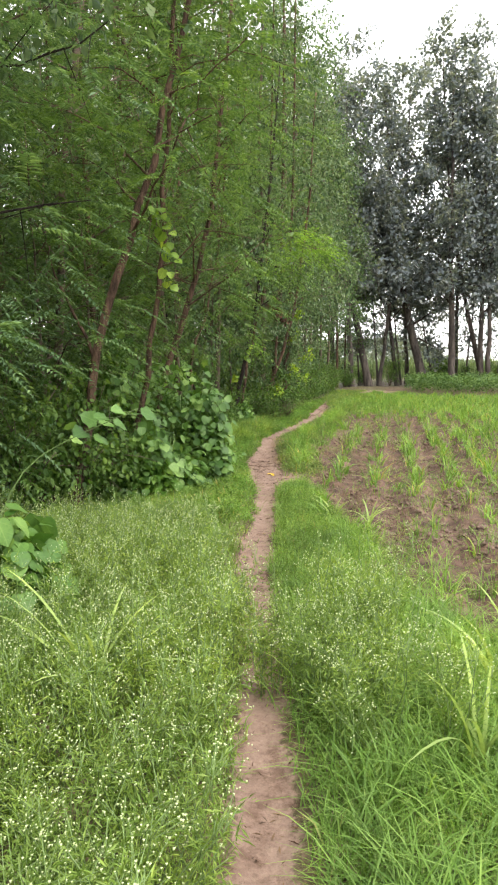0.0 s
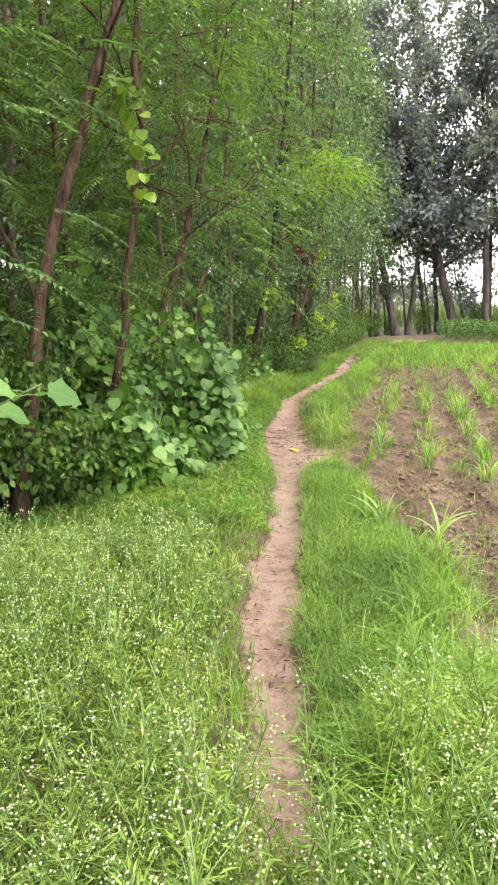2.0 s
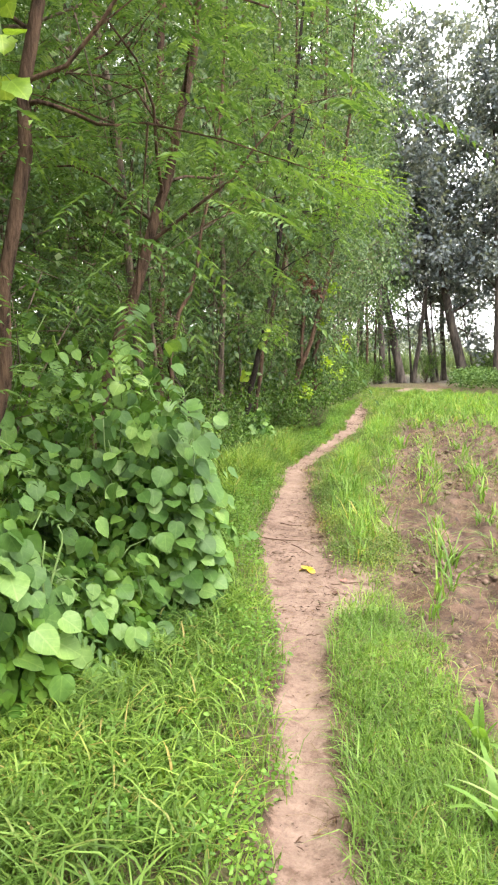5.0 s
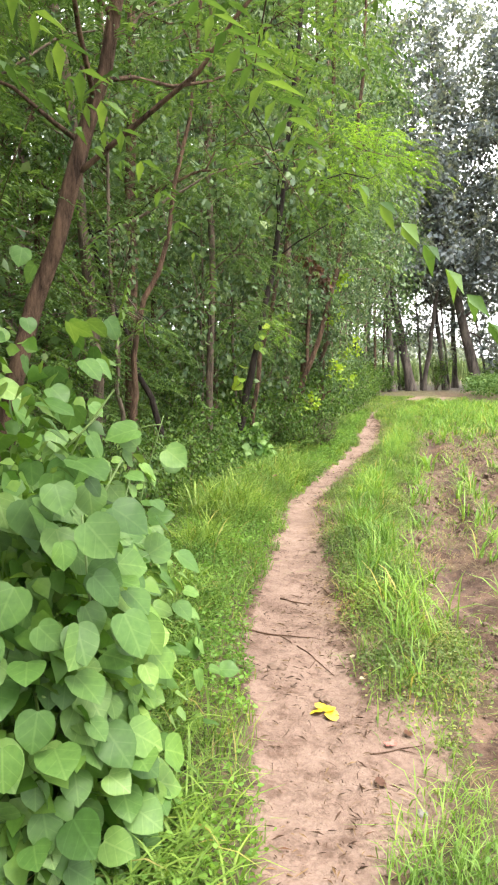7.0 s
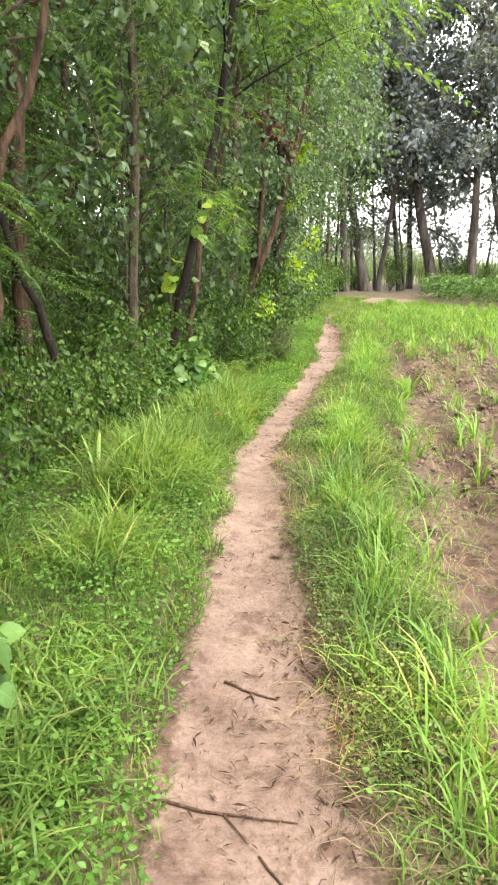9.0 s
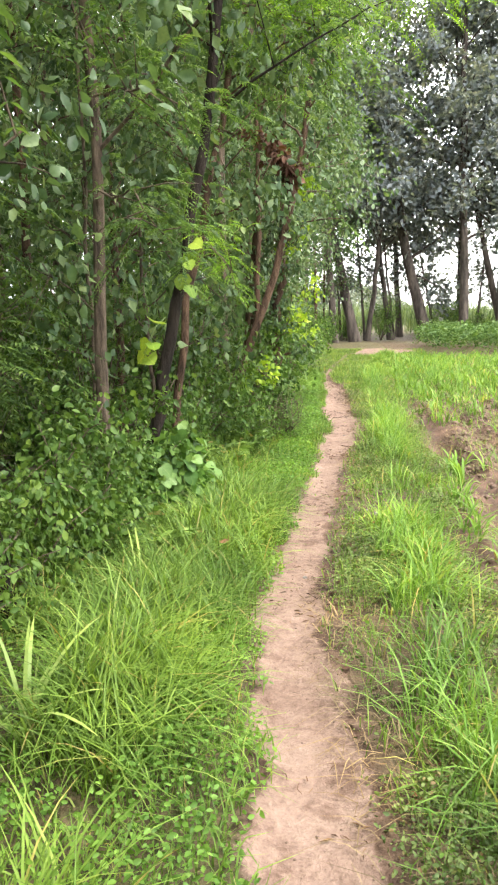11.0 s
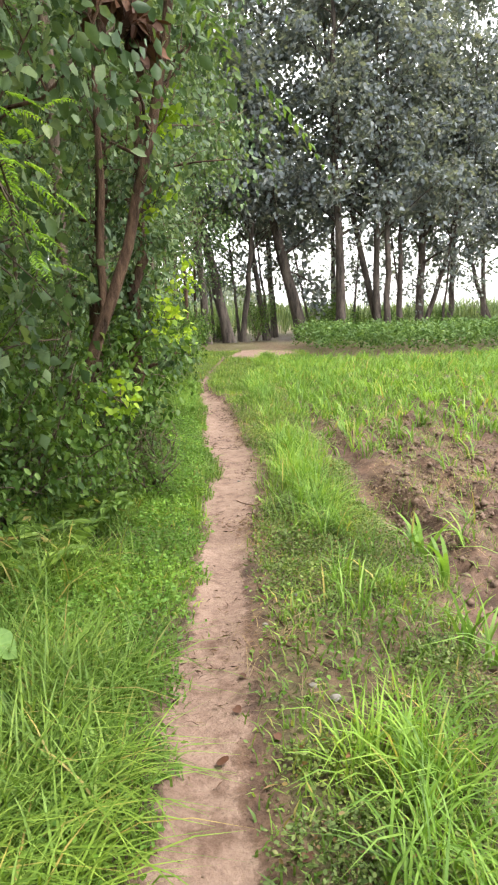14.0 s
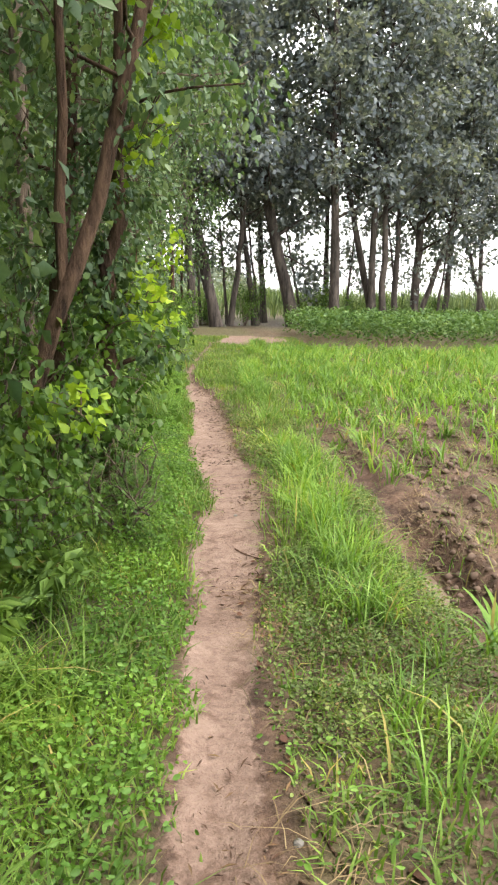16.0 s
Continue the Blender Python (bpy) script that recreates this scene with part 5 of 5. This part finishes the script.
def vine_bush(x, y, w, d, h, count, size, seed, label):
    """A mound of vine: stems inside, big heart leaves facing outwards on its skin."""
    rng = np.random.default_rng(seed)
    z = float(height(np.array([x]), np.array([y]))[0])
    root = new("vine_bush")
    root.location = (x, y, z)
    wood = []
    for i in range(14):
        a = rng.uniform(0, 2 * np.pi)
        b = np.array([math.cos(a) * w * 0.8, math.sin(a) * d * 0.8, h * rng.uniform(0.4, 0.95)])
        wood.append(tube(curve_pts((0, 0, -0.05), b, 6, rng, 0.03, 0.4 * h), np.linspace(0.009, 0.003, 6), 5))
    part("stemwork", np_mesh("stemwork", *merge(wood), M_STALK), root, "", "stuff")
    n = 1900
    u = unit(rng.normal(0, 1, (n, 3)))
    u[:, 2] = np.abs(u[:, 2])
    P = u * np.array([w, d, h]) * rng.uniform(0.55, 0.93, n)[:, None] * (1 + 0.25 * noise2(u[:, 0] * 3 + seed, u[:, 1] * 3 + u[:, 2] * 3, 9))[:, None]
    v = leaf_cloud(P, u * np.array([1, 1, 0.2]) + rng.normal(0, 0.4, (n, 3)) + np.array([0, 0, -0.6]), size * rng.uniform(0.5, 0.9, n), LEAF_BROAD, rng, 0.5)
    part("inner_leaves", np_mesh("inner_leaves", *v, M_VINEIN), root, "", "stuff")
    for i in range(count):
        u = unit(rng.normal(0, 1, 3))
        u[2] = abs(u[2])
        if u[0] < -0.3:
            u[0] *= -1
        bul = 1 + 0.3 * float(noise2(np.array([u[0] * 3 + seed]), np.array([u[1] * 3 + u[2] * 3]), 9)[0])
        p = u * np.array([w, d, h]) * rng.uniform(0.82, 1.16) * bul
        axis = Vector((u[0] * 0.7 + rng.normal(0, 0.35), u[1] * 0.7 + rng.normal(0, 0.35), -0.55 + rng.normal(0, 0.3))).normalized()
        nor = Vector((u[0] * 0.6 + rng.normal(0, 0.3), u[1] * 0.6 - 0.25 + rng.normal(0, 0.3), 0.75 + rng.normal(0, 0.25)))
        sidev = axis.cross(nor).normalized()
        nor = sidev.cross(axis).normalized()
        sc = size * rng.uniform(0.55, 1.15)
        ob = part("leaf", HEARTS[i % 3], root)
        ob.matrix_basis = Matrix.Translation(p) @ Matrix((sidev, axis, nor)).transposed().to_4x4() @ Matrix.Scale(sc, 4)
    return tagged(root, label, "vine bush", "vine bushes")


vine_bush(-1.35, 8.5, 0.72, 0.95, 1.75, 300, 0.1, 501, "mound of broad heart-shaped vine leaves beside the path")
vine_bush(-0.84, 8.05, 0.37, 0.45, 1.3, 290, 0.11, 502, "bright heart-leaved vine spilling onto the verge")
vine_bush(-1.85, 7.5, 0.7, 0.9, 1.95, 290, 0.11, 503, "tall heap of heart-leaved vine under thin trees")
vine_bush(-0.95, 7.4, 0.36, 0.5, 0.62, 120, 0.105, 508, "low spill of round-leaved vine over the verge grass")
vine_bush(-1.08, 6.75, 0.36, 0.4, 0.95, 130, 0.115, 507, "large-leaved vine at the foot of a crooked tree")
vine_bush(-1.75, 9.9, 0.5, 0.7, 1.0, 180, 0.1, 504, "heart-leaved vine climbing over woodland shrubs")
vine_bush(-2.25, 14.95, 0.35, 0.4, 0.65, 110, 0.1, 505, "broad-leaved vine at the foot of a dark trunk")
vine_bush(-1.98, 15.15, 0.26, 0.28, 0.72, 70, 0.115, 509, "broad-leaved vine climbing the foot of a dark trunk")
vine_bush(-0.5, 2.75, 0.42, 0.42, 0.78, 90, 0.15, 506, "pale broad-leaved plant among flowering weeds")


# ---- white-flowered weeds at the start ----
def flower_weed(seed, h, w, label):
    rng = np.random.default_rng(seed)
    root = new("flowering_weed")
    st, arms = [], []
    for i in range(9):
        a = rng.uniform(0, 2 * np.pi)
        b = np.array([math.cos(a) * w * rng.uniform(0.2, 1), math.sin(a) * w * rng.uniform(0.2, 1), h * rng.uniform(0.55, 1.0)])
        p = curve_pts((rng.normal(0, 0.03), rng.normal(0, 0.03), -0.03), b, 6, rng, 0.015, 0.2 * h)
        st.append(tube(p, np.linspace(0.004, 0.0015, 6), 3))
        arms.append(p)
    tips = []
    P, D = [], []
    for p in arms:
        s = rng.uniform(0.05, 0.97, 120)
        q = along(p, s)
        d = unit(rng.normal(0, 1, (120, 3)) + np.array([0, 0, 0.3]))
        P.append(q + d * rng.uniform(0, 0.08, 120)[:, None])
        D.append(d)
        m = 12
        f = np.repeat(along(p, rng.uniform(0.7, 1.0, 3)) + rng.normal(0, 0.055, (3, 3)), 4, 0) + rng.normal(0, 0.013, (m, 3)) + np.array([0, 0, 0.03])
        tips.append(f)
        for b in f[::4]:
            st.append(tube(np.stack([p[-2], b]), [0.0015, 0.001], 3))
    part("stalkwork", np_mesh("stalkwork", *merge(st), M_STALK), root, "", "stuff")
    P, D = np.concatenate(P), np.concatenate(D)
    part("leaves", np_mesh("leaves", *leaf_cloud(P, D, rng.uniform(0.018, 0.045, len(P)), LEAF_FINE, rng, 0.6), M_WEED), root, "", "stuff")
    F = np.concatenate(tips)
    octa = np.array([(0.8, 0.2, 0.2), (-0.5, 0.7, 0.2), (-0.4, -0.7, 0.2), (0.3, 0.2, -1.6)])
    fo = np.array([(0, 1, 3), (1, 2, 3), (2, 0, 3), (0, 2, 1)])
    V = F[:, None] + octa[None] * rng.uniform(0.003, 0.0058, len(F))[:, None, None]
    Q = (fo[None] + (np.arange(len(F)) * 4)[:, None, None]).reshape(-1, 3)
    part("blossom", np_mesh("blossom", V.reshape(-1, 3), [Q], M_PETAL), root, "tiny white florets", "stuff")
    return tagged(root, label, "weed", "flowering weeds by the path")


def weeds():
    rng = np.random.default_rng(61)
    protos = [flower_weed(600 + k, 0.42 + 0.06 * k, 0.2 + 0.02 * k, "bushy green weed dotted with tiny white flowers") for k in range(5)]
    used = [False] * 5
    spots = []
    for _ in range(2600):
        y = rng.uniform(0.4, 4.9)
        x = rng.uniform(-1.7, 2.6)
        a, b = (float(v) for v in on_path(y))
        if a - 0.08 < x < b + 0.1 and not 2.3 < y < 3.1:
            continue
        if x > b and (y > 3.6 or x > b + 0.7 or y < 1.9 or (y > 3.0 and x < b + 0.22)):
            continue
        if x < a and x > a - 0.3 and y > 3.1:
            continue
        if min([9] + [math.hypot(x - p, y - q) for p, q in spots]) < 0.175:
            continue
        spots.append((x, y))
    for i, (x, y) in enumerate(spots):
        k = i % 5
        if y > 4.3:
            k = i % 2
        z = float(height(np.array([x]), np.array([y]))[0])
        m = pose(x, y, z, rng.normal(0, 5), rng.normal(0, 5), rng.uniform(0, 360))
        if used[k]:
            copy_thing(protos[k], m)
        else:
            protos[k].matrix_basis = m
            used[k] = True


weeds()


# ---- long arching reed blades among the weeds ----
def reed(x, y, seed, n, h, wide=0.024, mat=None, name="reed_clump", label="clump of long arching pale green grass blades", category="grass clump", group="long-bladed grass clumps"):
    rng = np.random.default_rng(seed)
    root = new(name)
    root.location = (x, y, float(height(np.array([x]), np.array([y]))[0]) - 0.02)
    for i in range(n):
        v = blades(np.array([[rng.normal(0, 0.02), rng.normal(0, 0.02), 0]]), np.array([h * rng.uniform(0.7, 1.2)]), np.array([rng.uniform(0.4, 0.9)]), np.array([wide]), rng, 8)
        part("blade", np_mesh("blade", *v, mat or M_REED, True), root)
    tagged(root, label, category, group)


reed(0.57, 1.87, 1, 12, 0.85)
reed(2.35, 2.7, 2, 10, 0.6)
reed(2.55, 3.3, 3, 9, 0.55)
reed(2.2, 1.9, 4, 9, 0.6)
reed(1.15, 6.4, 5, 8, 0.4)
reed(1.5, 6.0, 6, 8, 0.35)
reed(-1.8, 12.3, 7, 14, 0.5)
reed(-1.8, 13.6, 9, 14, 0.5)
for i, (x, y, h) in enumerate(((0.27, 17.15, 0.4), (0.23, 16.59, 0.36), (0.21, 17.19, 0.34), (0.95, 7.0, 0.3), (1.0, 6.5, 0.34))):
    reed(x, y, 30 + i, 7, h, 0.036, M_CROP, "fodder_plant", "young broad-bladed fodder plant at the field's edge", "crop plant", "single plants at the field edge")


# ---- twigs, stones and fallen leaves ----
def twig(x, y, ang, ln, seed, r=0.006, fork=True):
    rng = np.random.default_rng(seed)
    s = np.linspace(0, 1, 9)
    p = np.stack([(s - 0.5) * ln, rng.normal(0, 0.012, 9).cumsum() * ln, np.zeros(9)], 1)
    c, sn = math.cos(ang), math.sin(ang)
    wx, wy = x + p[:, 0] * c - p[:, 1] * sn, y + p[:, 0] * sn + p[:, 1] * c
    z = height(wx, wy) + r * 0.8
    z0 = float(z.mean())
    root = new("twig")
    root.location = (x, y, z0)
    q = np.stack([wx - x, wy - y, np.maximum(z, z.mean() - 0.004) - z0], 1)
    part("stick", np_mesh("stick", *tube(q, np.linspace(r, r * 0.4, 9), 6, rng, 0.1), M_TWIG, True), root)
    if fork:
        b = q[4] + np.array([math.cos(ang - 0.8), math.sin(ang - 0.8), 0.0]) * ln * 0.3
        part("side_shoot", np_mesh("side_shoot", *tube(np.stack([q[4], (q[4] + b) / 2, b]), [r * 0.6, r * 0.5, r * 0.2], 5), M_TWIG, True), root)
    tagged(root, "thin dry brown twig lying on the footpath", "twig", "twigs on the path")


twig(-0.5, 10.02, 0.02, 0.42, 1)
twig(-0.53, 10.62, -0.35, 0.22, 2)
twig(-0.22, 10.6, -0.9, 0.5, 3, 0.005)
twig(-0.25, 9.75, -0.9, 0.4, 4, 0.004)
twig(0.2, 9.0, 0.6, 0.25, 5, 0.004)
twig(-0.68, 15.9, -1.3, 0.6, 6, 0.004)
twig(-0.62, 15.7, -0.8, 0.5, 7, 0.004)
twig(-0.8, 18.2, -0.9, 0.25, 8, 0.005)


def fallen_leaf(x, y, ang, size, mat, label, up=0.018):
    ob = new("fallen_leaf", np_mesh("fallen_leaf", HEART_CO * size, [HEART_F], mat, True))
    ob.matrix_basis = pose(x, y, float(height(np.array([x]), np.array([y]))[0]) + up, 14 * math.sin(ang), 16 * math.cos(ang), ang)
    tagged(ob, label, "leaf", "fallen leaves")


HEART_CO = np.array([tuple(v.co) for v in HEARTS[0].vertices])
HEART_F = np.array([tuple(p.vertices) for p in HEARTS[0].polygons])
for x, y, a, s in ((-0.13, 9.2, 100, 0.06), (-0.14, 9.22, 20, 0.05), (-0.12, 9.2, 310, 0.06), (-0.11, 9.19, 250, 0.065)):
    fallen_leaf(x, y, a, s, M_YELLOW, "bright yellow fallen leaf on the trodden earth")
rng_l = np.random.default_rng(91)
for i in range(46):
    yy = rng_l.uniform(8, 20)
    a_, b_ = (float(v) for v in on_path(yy))
    fallen_leaf(b_ + rng_l.uniform(-0.1, 0.5), yy, rng_l.uniform(0, 360), rng_l.uniform(0.025, 0.055), M_DEAD, "small withered brown leaf lying on soil")


fallen_leaf(-1.42, 14.0, 40, 0.055, M_RUST, "curled rust-brown leaf caught in the grass", 0.2)
fallen_leaf(0.02, 9.5, 140, 0.03, M_STRAWLEAF, "small pale dry leaf on the footpath")
fallen_leaf(-0.06, 9.75, 40, 0.028, M_STRAWLEAF, "small pale dry leaf on the footpath")


def stone(x, y, s, seed, mat=None, label="small grey stone half sunk in the soil", category="stone", group="stones by the path"):
    bm = bmesh.new()
    bmesh.ops.create_icosphere(bm, subdivisions=2, radius=s)
    for v in bm.verts:
        v.co *= 1 + 0.3 * noise.noise(v.co / s * 1.3 + Vector((seed, 0, 0)))
        v.co.z *= 0.55
    me = bpy.data.meshes.new("stone")
    bm.to_mesh(me)
    bm.free()
    me.materials.append(mat or M_STONE)
    ob = new("soil_clod" if mat else "stone", me)
    ob.matrix_basis = pose(x, y, float(height(np.array([x]), np.array([y]))[0]) + s * 0.15, 0, 0, seed * 50)
    tagged(ob, label, category, group)


for i, (x, y, s) in enumerate(((-0.6, 16.4, 0.022), (-0.62, 15.5, 0.018), (-0.55, 15.4, 0.024), (-0.86, 18.9, 0.015), (-0.78, 16.0, 0.015), (0.3, 8.6, 0.02), (-0.98, 14.1, 0.015))):
    stone(x, y, s, i + 1)


for i, (x, y, s) in enumerate(((-0.44, 9.61, 0.035), (-0.395, 9.600, 0.024), (-0.14, 9.34, 0.03), (-0.180, 9.370, 0.02), (-0.12, 9.35, 0.018), (-0.3, 9.42, 0.016))):
    stone(x, y, s, i + 20, M_CLOD, "dark clod of trodden soil on the footpath", "clod", "clods on the path")


# ---- fern at the foot of the woodland edge ----
def fern(x, y, seed, fronds, ln):
    rng = np.random.default_rng(seed)
    root = new("fern")
    root.location = (x, y, float(height(np.array([x]), np.array([y]))[0]))
    for i in range(fronds):
        a = i * 2.4 + rng.normal(0, 0.3)
        h = np.array([math.cos(a), math.sin(a), 0.0])
        r = ln * rng.uniform(0.75, 1.15)
        s = np.linspace(0, 1, 10)[:, None]
        p = h * r * 0.75 * s + np.array([0, 0, 1.0]) * r * (1.1 * s - 0.65 * s ** 2)
        k = 20
        f = np.repeat(np.linspace(0.15, 0.99, k), 2)
        P = along(p, f)
        side = np.array([-h[1], h[0], 0.0])
        sgn = np.tile([1.0, -1.0], k)[:, None]
        D = side * sgn + h * 0.35 + rng.normal(0, 0.05, (2 * k, 3)) + np.array([0, 0, -0.15])
        wide = 0.3 * r * np.sin(np.pi * (0.12 + 0.85 * f)) * rng.uniform(0.9, 1.1, 2 * k)
        v = merge([tube(p, np.linspace(0.004, 0.001, 10), 3), leaf_cloud(P, D, wide, LEAF_SLIM, rng, 0.2)])
        part("frond", np_mesh("frond", *v, M_GRASS), root)
    tagged(root, "green fern with arching fronds beside shrubs", "fern", "ferns")


fern(-1.98, 17.3, 1, 11, 0.6)
fern(-2.05, 16.7, 2, 9, 0.5)
fern(-1.9, 14.3, 3, 9, 0.5)


# ---- crumpled scrap on the path ----
def scrap(x, y):
    rng = np.random.default_rng(4)
    g = np.linspace(-1, 1, 7)
    X, Y = np.meshgrid(g, g)
    v = np.stack([X.ravel() * 0.022, Y.ravel() * 0.016, 0.006 + rng.uniform(0, 0.012, 49)], 1)
    q = np.array([(i * 7 + j, i * 7 + j + 1, i * 7 + j + 8, i * 7 + j + 7) for i in range(6) for j in range(6)])
    ob = new("wrapper_scrap", np_mesh("wrapper_scrap", v, [q], M_SCRAP))
    ob.matrix_basis = pose(x, y, float(height(np.array([x]), np.array([y]))[0]) + 0.004, 0, 0, 30)
    tagged(ob, "small crumpled faded red wrapper lying on the path", "litter")


scrap(0.17, 9.01)
